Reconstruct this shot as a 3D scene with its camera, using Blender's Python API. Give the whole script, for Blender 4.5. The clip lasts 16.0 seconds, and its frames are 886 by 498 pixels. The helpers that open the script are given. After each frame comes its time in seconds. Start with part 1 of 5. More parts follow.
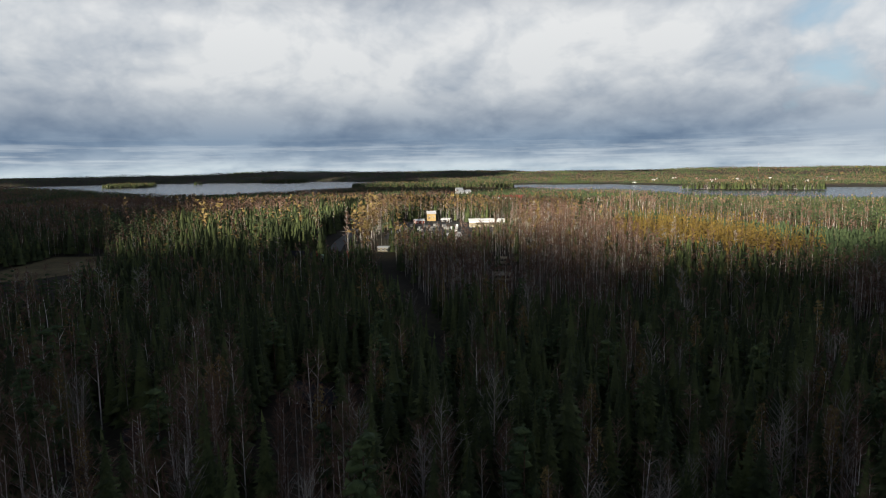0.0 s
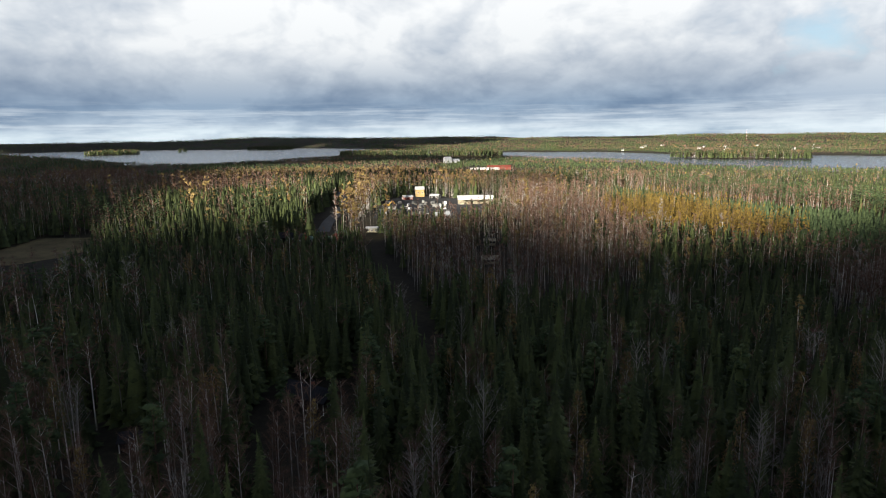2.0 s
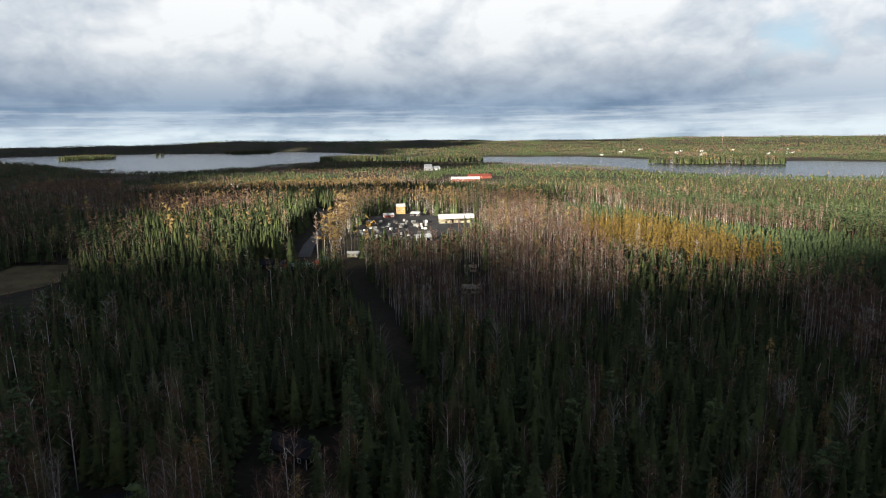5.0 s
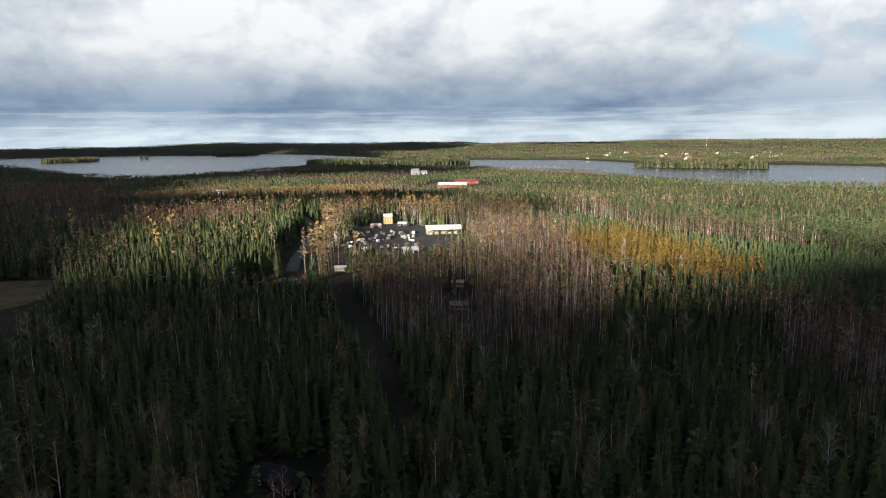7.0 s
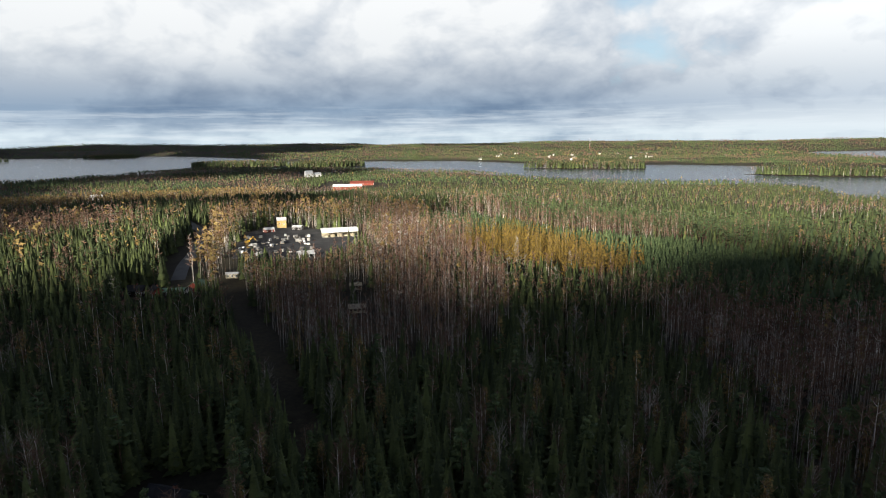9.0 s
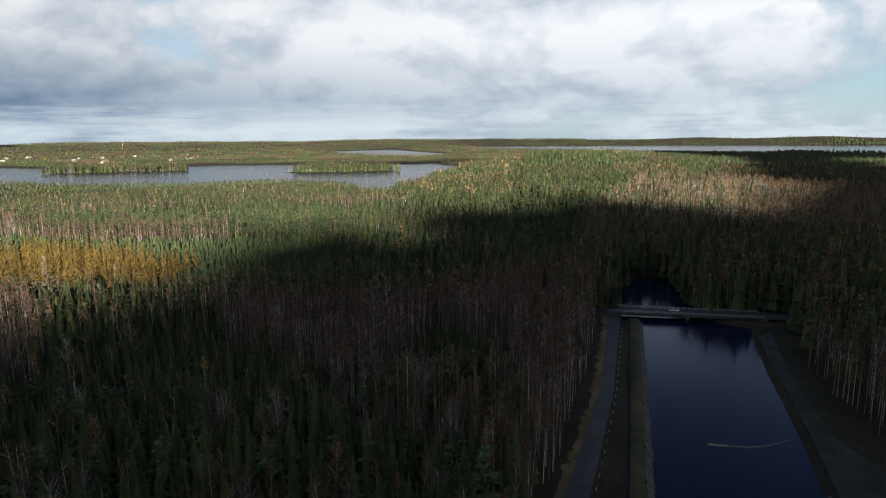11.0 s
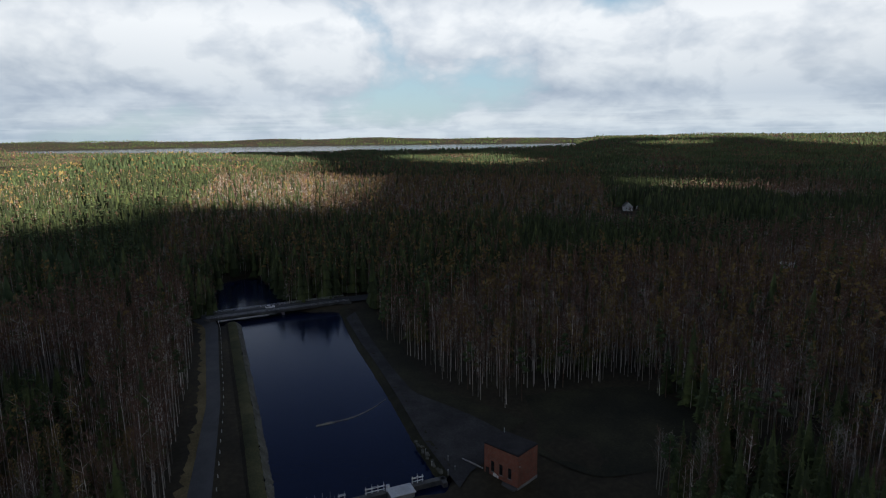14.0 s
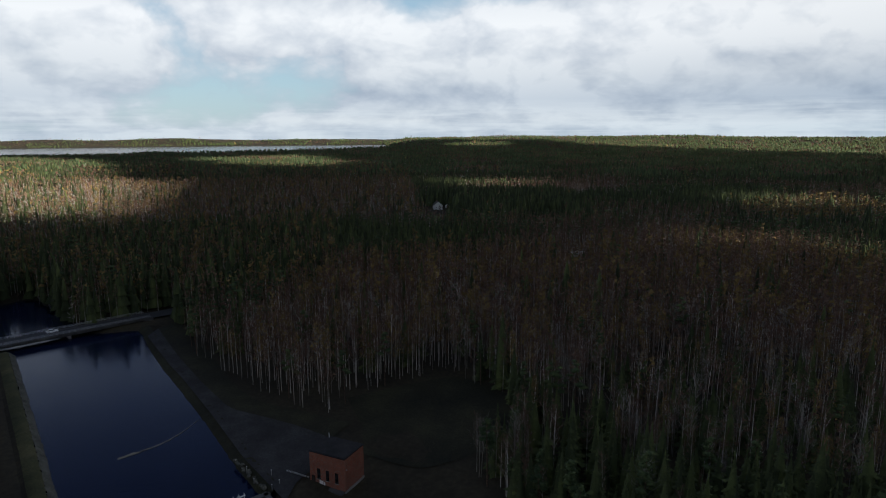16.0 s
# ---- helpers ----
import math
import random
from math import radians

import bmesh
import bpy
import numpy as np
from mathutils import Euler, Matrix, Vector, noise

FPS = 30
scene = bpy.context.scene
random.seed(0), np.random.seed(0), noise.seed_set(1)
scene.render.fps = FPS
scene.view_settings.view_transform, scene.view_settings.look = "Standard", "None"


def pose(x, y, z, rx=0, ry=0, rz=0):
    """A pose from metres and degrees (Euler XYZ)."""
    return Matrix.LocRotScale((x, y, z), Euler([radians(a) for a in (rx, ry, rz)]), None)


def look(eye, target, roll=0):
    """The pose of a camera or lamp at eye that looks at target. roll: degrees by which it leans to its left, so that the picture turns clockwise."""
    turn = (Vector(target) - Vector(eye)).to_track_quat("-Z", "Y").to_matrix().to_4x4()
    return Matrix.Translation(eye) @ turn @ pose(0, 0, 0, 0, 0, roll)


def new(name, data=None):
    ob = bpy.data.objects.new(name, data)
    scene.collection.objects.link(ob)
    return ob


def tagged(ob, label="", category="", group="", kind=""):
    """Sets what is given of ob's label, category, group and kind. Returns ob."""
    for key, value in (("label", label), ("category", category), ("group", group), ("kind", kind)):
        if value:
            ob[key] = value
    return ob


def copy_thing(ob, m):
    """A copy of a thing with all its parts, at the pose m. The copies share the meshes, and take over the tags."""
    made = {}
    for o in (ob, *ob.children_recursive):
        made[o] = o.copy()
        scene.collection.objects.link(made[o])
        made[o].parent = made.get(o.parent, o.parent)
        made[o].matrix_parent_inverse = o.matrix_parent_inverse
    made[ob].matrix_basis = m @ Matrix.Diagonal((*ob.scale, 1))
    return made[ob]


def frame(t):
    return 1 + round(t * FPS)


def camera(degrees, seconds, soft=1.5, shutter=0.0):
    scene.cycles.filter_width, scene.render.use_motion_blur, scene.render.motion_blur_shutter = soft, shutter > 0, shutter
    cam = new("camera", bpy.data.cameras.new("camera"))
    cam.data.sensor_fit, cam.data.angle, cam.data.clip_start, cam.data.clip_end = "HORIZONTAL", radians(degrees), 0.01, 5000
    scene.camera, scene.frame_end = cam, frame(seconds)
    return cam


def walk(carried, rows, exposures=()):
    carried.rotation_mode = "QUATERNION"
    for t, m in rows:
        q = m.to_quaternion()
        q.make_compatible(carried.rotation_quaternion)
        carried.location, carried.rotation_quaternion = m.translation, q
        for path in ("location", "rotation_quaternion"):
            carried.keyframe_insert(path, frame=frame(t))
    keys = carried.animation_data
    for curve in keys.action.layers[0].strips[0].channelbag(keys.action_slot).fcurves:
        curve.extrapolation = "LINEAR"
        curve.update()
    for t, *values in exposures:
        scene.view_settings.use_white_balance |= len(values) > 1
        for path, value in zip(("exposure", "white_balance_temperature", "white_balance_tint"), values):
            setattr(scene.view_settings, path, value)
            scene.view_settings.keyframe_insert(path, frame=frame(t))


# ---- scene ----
cam = camera(71.1, 16.0, soft=1.1)
PATH = [
    (0, (-0.14, -0.40, 56.07), (-0.137, 98.807, 43.506), -0.86),
    (0.5, (-0.27, -0.33, 57.96), (0.159, 98.859, 45.273), -0.79),
    (1, (-0.27, -0.24, 59.91), (0.565, 98.117, 41.856), -0.83),
    (1.5, (-0.30, -0.28, 61.91), (0.988, 98.067, 43.861), -0.85),
    (2, (-0.34, -0.22, 63.93), (1.476, 98.128, 45.905), -0.80),
    (2.5, (-0.24, -0.21, 65.95), (2.069, 98.121, 47.909), -0.80),
    (3, (-0.24, -0.19, 67.97), (2.629, 98.141, 49.979), -0.80),
    (3.5, (-0.06, -0.19, 69.94), (3.233, 98.126, 51.957), -0.77),
    (4, (-0.06, -0.18, 72.00), (3.779, 98.131, 54.098), -0.81),
    (6.5, (-0.00, -0.08, 82.04), (6.293, 98.133, 64.285), -0.82),
    (7, (0.00, 0.00, 83.20), (6.906, 98.184, 65.529), -0.77),
    (7.5, (0.00, 0.00, 83.20), (7.460, 98.169, 65.674), -0.77),
    (8, (0.00, 0.00, 83.20), (7.998, 98.137, 65.731), -0.76),
    (8.2, (0.00, 0.00, 83.20), (9.078, 98.043, 65.732), -0.76),
    (10.3, (0.00, 0.00, 83.20), (62.102, 76.280, 65.182), -0.53),
    (10.5, (0.00, 0.00, 83.20), (67.702, 71.349, 65.154), -0.52),
    (11, (0.00, 0.00, 83.20), (79.407, 58.003, 65.029), -0.43),
    (11.5, (0.00, 0.00, 83.20), (87.313, 45.196, 64.931), -0.42),
    (12, (0.00, 0.00, 83.20), (93.286, 30.964, 64.787), -0.42),
    (12.5, (0.00, 0.00, 83.20), (96.774, 17.112, 64.707), -0.52),
    (13, (0.00, 0.00, 83.20), (97.696, 10.646, 64.703), -0.53),
    (13.5, (0.00, 0.00, 83.20), (98.157, 4.945, 64.739), -0.54),
    (14, (0.00, 0.00, 83.20), (98.265, -1.898, 64.751), -0.57),
    (14.5, (0.00, 0.00, 83.20), (97.895, -8.820, 64.796), -0.46),
    (15, (0.00, 0.00, 83.20), (96.919, -16.352, 64.781), -0.41),
    (15.5, (0.00, 0.00, 83.20), (95.493, -23.299, 64.811), -0.32),
    (16, (0.00, 0.00, 83.20), (93.323, -30.851, 64.787), -0.23),
]
EXPOSURES = [(0.0, 1.04, 6300, 9), (0.5, 1.14, 6300, 9), (1.2, 1.40, 6300, 9), (2.0, 1.40, 6300, 9), (8.0, 1.36, 6300, 9), (10.3, 1.27, 6250, 9), (11.0, 1.19, 6200, 9), (16.0, 1.13, 6150, 9)]
walk(cam, [(t, look(eye, target, roll)) for t, eye, target, roll in PATH], EXPOSURES)

# ---------------------------------------------------------------- sky, sun
SUN_EL, SUN_DIR = math.radians(17), Vector((-0.64, -0.77, 0)).normalized()
SUN_VEC = Vector((SUN_DIR.x * math.cos(SUN_EL), SUN_DIR.y * math.cos(SUN_EL), math.sin(SUN_EL)))


def node(tree, kind, inputs=(), **props):
    n = tree.nodes.new(kind)
    for k, v in props.items():
        setattr(n, k, v)
    for k, v in dict(inputs).items():
        if isinstance(v, bpy.types.NodeSocket):
            tree.links.new(v, n.inputs[k])
        else:
            n.inputs[k].default_value = v
    return n


def calc(tree, op, a, b=0.0, c=0.0, clamp=False):
    return node(tree, "ShaderNodeMath", {0: a, 1: b, 2: c}, operation=op, use_clamp=clamp).outputs[0]


def ramp(tree, fac, stops, interpolation="LINEAR"):
    n = node(tree, "ShaderNodeValToRGB", {0: fac})
    n.color_ramp.interpolation = interpolation
    while len(n.color_ramp.elements) < len(stops):
        n.color_ramp.elements.new(1.0)
    for e, (p, c) in zip(n.color_ramp.elements, stops):
        e.position = p
        e.color = (*c, 1) if len(c) == 3 else c
    return n.outputs[0]


def grey(*stops):
    return [(p, (v, v, v)) for p, v in stops]


def blend(tree, fac, a, b, mode="MIX"):
    n = node(tree, "ShaderNodeMix", data_type="RGBA", blend_type=mode)
    for k, v in ((0, fac), (6, a), (7, b)):
        if isinstance(v, bpy.types.NodeSocket):
            tree.links.new(v, n.inputs[k])
        elif k:
            n.inputs[k].default_value = (*v, 1) if len(v) == 3 else v
        else:
            n.inputs[k].default_value = v
    return n.outputs[2]


def fbm(tree, vector, scale, detail=6.0, rough=0.55, distortion=0.0):
    return node(tree, "ShaderNodeTexNoise", {"Vector": vector, "Scale": scale, "Detail": detail, "Roughness": rough, "Distortion": distortion}).outputs["Fac"]


world = bpy.data.worlds.new("sky")
scene.world = world
world.use_nodes = True
wt = world.node_tree
wt.nodes.clear()
heaven = node(wt, "ShaderNodeTexSky", sky_type="NISHITA", sun_disc=False, sun_elevation=SUN_EL,
              sun_rotation=math.atan2(SUN_DIR.x, SUN_DIR.y), air_density=1.0, dust_density=0.6)
way = node(wt, "ShaderNodeTexCoord").outputs["Generated"]
parts = node(wt, "ShaderNodeSeparateXYZ", {0: way})
wx, wy, wz = parts.outputs
up = calc(wt, "MAXIMUM", wz, 0.0)
# clouds lie closer together towards the horizon
rise = calc(wt, "POWER", calc(wt, "ADD", up, 0.004), 0.72)
deck = node(wt, "ShaderNodeCombineXYZ", {0: calc(wt, "ADD", wx, 1.37), 1: wy, 2: calc(wt, "MULTIPLY", rise, 1.25)}).outputs[0]


def puffs(at):
    """Heaped cloud: soft swells with rounded heads on them."""
    heads = node(wt, "ShaderNodeTexVoronoi", {"Vector": at, "Scale": 6.5, "Detail": 4.0, "Roughness": 0.55, "Lacunarity": 2.1, "Smoothness": 0.35}, feature="SMOOTH_F1", normalize=True).outputs["Distance"]
    return calc(wt, "ADD", calc(wt, "MULTIPLY", fbm(wt, at, 3.0, 9, 0.50, 0.1), 0.80), calc(wt, "MULTIPLY", calc(wt, "SUBTRACT", 0.62, heads), 0.55))


bent = node(wt, "ShaderNodeTexNoise", {"Vector": deck, "Scale": 5.0, "Detail": 4.0}).outputs["Color"]
deck = node(wt, "ShaderNodeVectorMath", {0: bent, 1: (0.11, 0.11, 0.07), 2: deck}, operation="MULTIPLY_ADD").outputs[0]
lift = node(wt, "ShaderNodeVectorMath", {0: deck, 1: (-0.020, -0.014, 0.030)}, operation="ADD").outputs[0]
billow = puffs(deck)
billow_lit = puffs(lift)
large = fbm(wt, deck, 1.5, 3, 0.5, 0.1)
relief = calc(wt, "MULTIPLY", calc(wt, "SUBTRACT", billow, billow_lit), 3.4)
east = ramp(wt, calc(wt, "ADD", calc(wt, "MULTIPLY", wx, 0.5), 0.5), grey((0.66, 0.0), (0.97, 1.0)))
cover = calc(wt, "ADD", calc(wt, "MULTIPLY", billow, 0.55), calc(wt, "MULTIPLY", large, 0.45))
cover = calc(wt, "ADD", calc(wt, "SUBTRACT", cover, calc(wt, "MULTIPLY", east, 0.178)), 0.168)
mask = ramp(wt, cover, grey((0.455, 0.0), (0.525, 1.0)))
body = ramp(wt, up, [(0.0, (0.62, 0.72, 0.78)), (0.010, (0.66, 0.75, 0.81)), (0.022, (0.42, 0.51, 0.61)), (0.045, (0.25, 0.34, 0.46)),
                     (0.08, (0.40, 0.46, 0.54)), (0.13, (0.76, 0.78, 0.80)), (0.22, (0.86, 0.87, 0.88)), (0.30, (0.44, 0.48, 0.55)), (0.42, (0.17, 0.20, 0.27)), (1.0, (0.10, 0.12, 0.17))])
body_east = ramp(wt, up, [(0.0, (0.66, 0.73, 0.79)), (0.02, (0.74, 0.79, 0.83)), (0.05, (0.62, 0.68, 0.75)), (0.09, (0.76, 0.80, 0.84)), (0.16, (0.94, 0.96, 0.98)),
                          (0.23, (0.76, 0.80, 0.85)), (0.29, (0.36, 0.44, 0.60)), (0.36, (0.13, 0.19, 0.36)), (0.5, (0.05, 0.08, 0.19)), (1.0, (0.06, 0.08, 0.14))])
body = blend(wt, east, body, body_east)
shade = calc(wt, "ADD", 0.56, calc(wt, "ADD", calc(wt, "MULTIPLY", relief, 1.0), calc(wt, "MULTIPLY", calc(wt, "SUBTRACT", billow, 0.5), 2.5)), clamp=True)
dim = blend(wt, 1.0, body, (0.54, 0.60, 0.68), "MULTIPLY")
lit = blend(wt, 1.0, body, (1.10, 1.08, 1.05), "MULTIPLY")
cloud = blend(wt, shade, dim, lit)
# thin bright streaks low over the horizon
streak_at = node(wt, "ShaderNodeCombineXYZ", {0: calc(wt, "MULTIPLY", wx, 7.0), 1: calc(wt, "MULTIPLY", wy, 7.0), 2: calc(wt, "MULTIPLY", wz, 120.0)}).outputs[0]
streak = ramp(wt, fbm(wt, streak_at, 1.0, 5, 0.6), grey((0.46, 0.0), (0.66, 1.0)))
low = ramp(wt, up, grey((0.0, 1.0), (0.03, 1.0), (0.055, 0.0)))
cloud = blend(wt, calc(wt, "MULTIPLY", calc(wt, "MULTIPLY", streak, low), 0.5), cloud, (0.80, 0.85, 0.88))
blue = blend(wt, 1.0, heaven.outputs[0], (0.10, 0.10, 0.10), "MULTIPLY")
blue = blend(wt, 0.6, blue, (0.52, 0.74, 0.90))
sky_colour = blend(wt, mask, blue, cloud)
shine = node(wt, "ShaderNodeBackground", {0: sky_colour, 1: 0.415})
wt.links.new(shine.outputs[0], node(wt, "ShaderNodeOutputWorld").inputs[0])

sun = new("sun", bpy.data.lights.new("sun", "SUN"))
sun.data.energy, sun.data.angle, sun.data.color = 5.0, radians(0.9), (1.0, 0.90, 0.74)
sun.matrix_world = look(SUN_VEC * 3000, (0, 0, 0))


# ---------------------------------------------------------------- materials
def material(name, build, rough=0.9, metal=0.0, spec=0.3):
    m = bpy.data.materials.new(name)
    m.use_nodes = True
    t = m.node_tree
    b = t.nodes["Principled BSDF"]
    b.inputs["Roughness"].default_value, b.inputs["Metallic"].default_value = rough, metal
    b.inputs["Specular IOR Level"].default_value = spec
    colour, bump = build(t, node(t, "ShaderNodeTexCoord").outputs["Object"], node(t, "ShaderNodeNewGeometry"))
    t.links.new(colour, b.inputs["Base Color"])
    if bump is not None:
        height, strength, distance = bump
        t.links.new(node(t, "ShaderNodeBump", {"Height": height, "Strength": strength, "Distance": distance}).outputs[0], b.inputs["Normal"])
    return m


def leafy(dark, mid, light, scale=0.3, fine=2.2):
    """Foliage: differs from tree to tree, from spray to spray and along the spray."""
    def build(t, ob, geo):
        place = geo.outputs["Position"]
        upright = node(t, "ShaderNodeVectorMath", {0: place, 1: (1.0, 1.0, 0.06)}, operation="MULTIPLY").outputs[0]
        tree_wise = fbm(t, upright, scale, 2, 0.6)
        spray = fbm(t, place, fine, 4, 0.6)
        each = geo.outputs["Random Per Island"]
        who = node(t, "ShaderNodeObjectInfo").outputs["Random"]
        mix = calc(t, "ADD", calc(t, "MULTIPLY", tree_wise, 0.62), calc(t, "ADD", calc(t, "MULTIPLY", spray, 0.23), calc(t, "ADD", calc(t, "MULTIPLY", each, 0.16), calc(t, "MULTIPLY", who, 0.06))))
        return ramp(t, mix, [(0.30, dark), (0.50, mid), (0.72, light)]), None
    return build


def mottled(a, b, c, coarse=0.05, fine=1.5, bump=0.4, depth=0.1):
    def build(t, ob, geo):
        place = geo.outputs["Position"]
        f1, f2 = fbm(t, place, coarse, 5, 0.6), fbm(t, place, fine, 6, 0.6)
        mix = calc(t, "ADD", calc(t, "MULTIPLY", f1, 0.6), calc(t, "MULTIPLY", f2, 0.4))
        return ramp(t, mix, [(0.36, a), (0.5, b), (0.64, c)]), (f2, bump, depth)
    return build


def birch_bark(t, ob, geo):
    place = geo.outputs["Position"]
    squash = node(t, "ShaderNodeVectorMath", {0: place, 1: (2.0, 2.0, 5.0)}, operation="MULTIPLY").outputs[0]
    marks = ramp(t, fbm(t, squash, 1.3, 5, 0.7), grey((0.56, 0.0), (0.62, 1.0)))
    tone = fbm(t, node(t, "ShaderNodeVectorMath", {0: place, 1: (1.0, 1.0, 0.15)}, operation="MULTIPLY").outputs[0], 0.45, 3)
    pale = ramp(t, tone, [(0.36, (0.10, 0.085, 0.075)), (0.50, (0.36, 0.33, 0.30)), (0.66, (0.80, 0.76, 0.72))])
    return blend(t, marks, pale, (0.05, 0.045, 0.04)), None


def pine_bark(t, ob, geo):
    place = geo.outputs["Position"]
    plates = fbm(t, place, 3.0, 5, 0.65)
    return ramp(t, plates, [(0.35, (0.045, 0.030, 0.024)), (0.55, (0.115, 0.070, 0.048)), (0.7, (0.19, 0.115, 0.075))]), (plates, 0.6, 0.05)


NEEDLES = material("spruce_needles", leafy((0.013, 0.019, 0.008), (0.037, 0.050, 0.018), (0.105, 0.130, 0.040)))
PINE = material("pine_needles", leafy((0.018, 0.031, 0.015), (0.048, 0.074, 0.030), (0.100, 0.132, 0.048)))
YOUNG = material("young_pine_needles", leafy((0.022, 0.036, 0.016), (0.044, 0.068, 0.028), (0.080, 0.108, 0.044)))
TWIGS = material("birch_twigs", leafy((0.056, 0.031, 0.023), (0.118, 0.067, 0.048), (0.200, 0.125, 0.086), 0.2))
GOLD = material("yellow_birch_leaves", leafy((0.085, 0.054, 0.020), (0.165, 0.112, 0.040), (0.275, 0.205, 0.075)))
LARCH = material("golden_larch_needles", leafy((0.105, 0.066, 0.012), (0.195, 0.128, 0.024), (0.280, 0.195, 0.045)))
ASPEN = material("grey_twigs", leafy((0.12, 0.105, 0.092), (0.22, 0.20, 0.18), (0.38, 0.35, 0.32)))
BIRCH_BARK = material("birch_bark", birch_bark, 0.75)
PINE_BARK = material("pine_bark", pine_bark)
SPRUCE_BARK = material("spruce_bark", mottled((0.03, 0.024, 0.02), (0.065, 0.05, 0.042), (0.11, 0.09, 0.08), 0.5, 4))
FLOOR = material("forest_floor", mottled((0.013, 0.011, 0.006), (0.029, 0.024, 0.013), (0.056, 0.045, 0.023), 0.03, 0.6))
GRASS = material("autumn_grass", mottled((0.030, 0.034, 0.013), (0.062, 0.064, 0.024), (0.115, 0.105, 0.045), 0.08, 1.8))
# darker copy of the grass: cloud shade by the powerhouse put into its colour
SHADED_GRASS = material("grass_darkened_for_shade", mottled((0.011, 0.011, 0.006), (0.023, 0.023, 0.011), (0.046, 0.043, 0.019), 0.06, 1.5))
DRY_GRASS = material("dry_grass", mottled((0.07, 0.055, 0.022), (0.14, 0.11, 0.05), (0.22, 0.17, 0.08), 0.08, 1.8))
ASPHALT = material("asphalt", mottled((0.028, 0.030, 0.034), (0.046, 0.048, 0.053), (0.068, 0.070, 0.074), 0.12, 3.0, 0.1, 0.01), 0.62, 0.0, 0.35)
GRAVEL = material("gravel", mottled((0.018, 0.019, 0.020), (0.036, 0.036, 0.038), (0.066, 0.065, 0.066), 0.10, 2.2, 0.4, 0.04))
CONCRETE = material("concrete", mottled((0.16, 0.16, 0.15), (0.27, 0.27, 0.26), (0.38, 0.38, 0.37), 0.25, 3.0, 0.2, 0.02), 0.85)
DARK_CONCRETE = material("weathered_dark_concrete", mottled((0.055, 0.055, 0.055), (0.100, 0.100, 0.100), (0.165, 0.165, 0.160), 0.25, 3.0, 0.2, 0.02), 0.85)
STONE = material("bank_stone", mottled((0.055, 0.055, 0.044), (0.110, 0.110, 0.088), (0.176, 0.171, 0.149), 0.4, 2.5, 0.9, 0.25))
ROOF = material("black_felt_roof", mottled((0.010, 0.010, 0.012), (0.020, 0.020, 0.023), (0.034, 0.034, 0.038), 0.3, 4, 0.2, 0.02), 0.85)
WHITE = material("white_paint", mottled((0.62, 0.62, 0.60), (0.76, 0.76, 0.75), (0.84, 0.84, 0.83), 0.4, 5, 0.05, 0.01), 0.6)
STEEL = material("galvanised_steel", mottled((0.34, 0.35, 0.36), (0.46, 0.47, 0.48), (0.58, 0.59, 0.60), 0.5, 6, 0.05, 0.01), 0.5, 0.6)
TIN = material("tin_roof", mottled((0.42, 0.43, 0.44), (0.58, 0.59, 0.60), (0.70, 0.71, 0.72), 0.3, 3, 0.1, 0.01), 0.5, 0.3)
RED = material("red_ochre_boards", mottled((0.11, 0.025, 0.018), (0.19, 0.045, 0.030), (0.26, 0.075, 0.05), 0.4, 4, 0.2, 0.02))
DARKWOOD = material("dark_stained_boards", mottled((0.012, 0.010, 0.009), (0.024, 0.020, 0.018), (0.045, 0.038, 0.034), 0.4, 4, 0.2, 0.02))
OCHRE = material("ochre_boards", mottled((0.30, 0.20, 0.08), (0.42, 0.30, 0.13), (0.52, 0.40, 0.20), 0.4, 4, 0.2, 0.02))
PLANK = material("weathered_boards", mottled((0.20, 0.17, 0.12), (0.32, 0.28, 0.20), (0.44, 0.39, 0.29), 0.4, 4, 0.3, 0.02))
GREENROOF = material("green_sheet_roof", mottled((0.06, 0.11, 0.08), (0.10, 0.17, 0.12), (0.16, 0.23, 0.17), 0.3, 3, 0.1, 0.01), 0.6)
ORANGE = material("rusty_orange_heap", mottled((0.22, 0.07, 0.02), (0.40, 0.14, 0.04), (0.52, 0.22, 0.08), 0.4, 2, 0.5, 0.1))
YELLOW = material("yellow_machine_paint", mottled((0.45, 0.26, 0.03), (0.60, 0.36, 0.05), (0.70, 0.45, 0.10), 0.4, 5, 0.1, 0.01), 0.5)
RUBBER = material("black_rubber", mottled((0.010, 0.010, 0.010), (0.018, 0.018, 0.018), (0.03, 0.03, 0.03), 0.4, 5, 0.1, 0.01), 0.8)
CARPAINT = material("white_car_paint", mottled((0.74, 0.75, 0.76), (0.80, 0.81, 0.82), (0.84, 0.85, 0.86), 0.4, 5, 0.0, 0.01), 0.3, 0.0, 0.5)
REDPAINT = material("red_signal_paint", mottled((0.36, 0.04, 0.03), (0.48, 0.06, 0.04), (0.55, 0.09, 0.06), 0.4, 5, 0.0, 0.01), 0.6)
CLOUD = bpy.data.materials.new("cloud")
CLOUD.use_nodes = True
ct = CLOUD.node_tree
ct.nodes.clear()
vapour = ramp(ct, fbm(ct, node(ct, "ShaderNodeTexCoord").outputs["Object"], 0.004, 6), [(0.3, (0.70, 0.72, 0.76)), (0.7, (0.92, 0.92, 0.93))])
mist = node(ct, "ShaderNodeMixShader", {0: 0.58, 1: node(ct, "ShaderNodeBsdfDiffuse", {0: vapour}).outputs[0], 2: node(ct, "ShaderNodeBsdfTranslucent", {0: vapour}).outputs[0]})
ct.links.new(mist.outputs[0], node(ct, "ShaderNodeOutputMaterial").inputs[0])


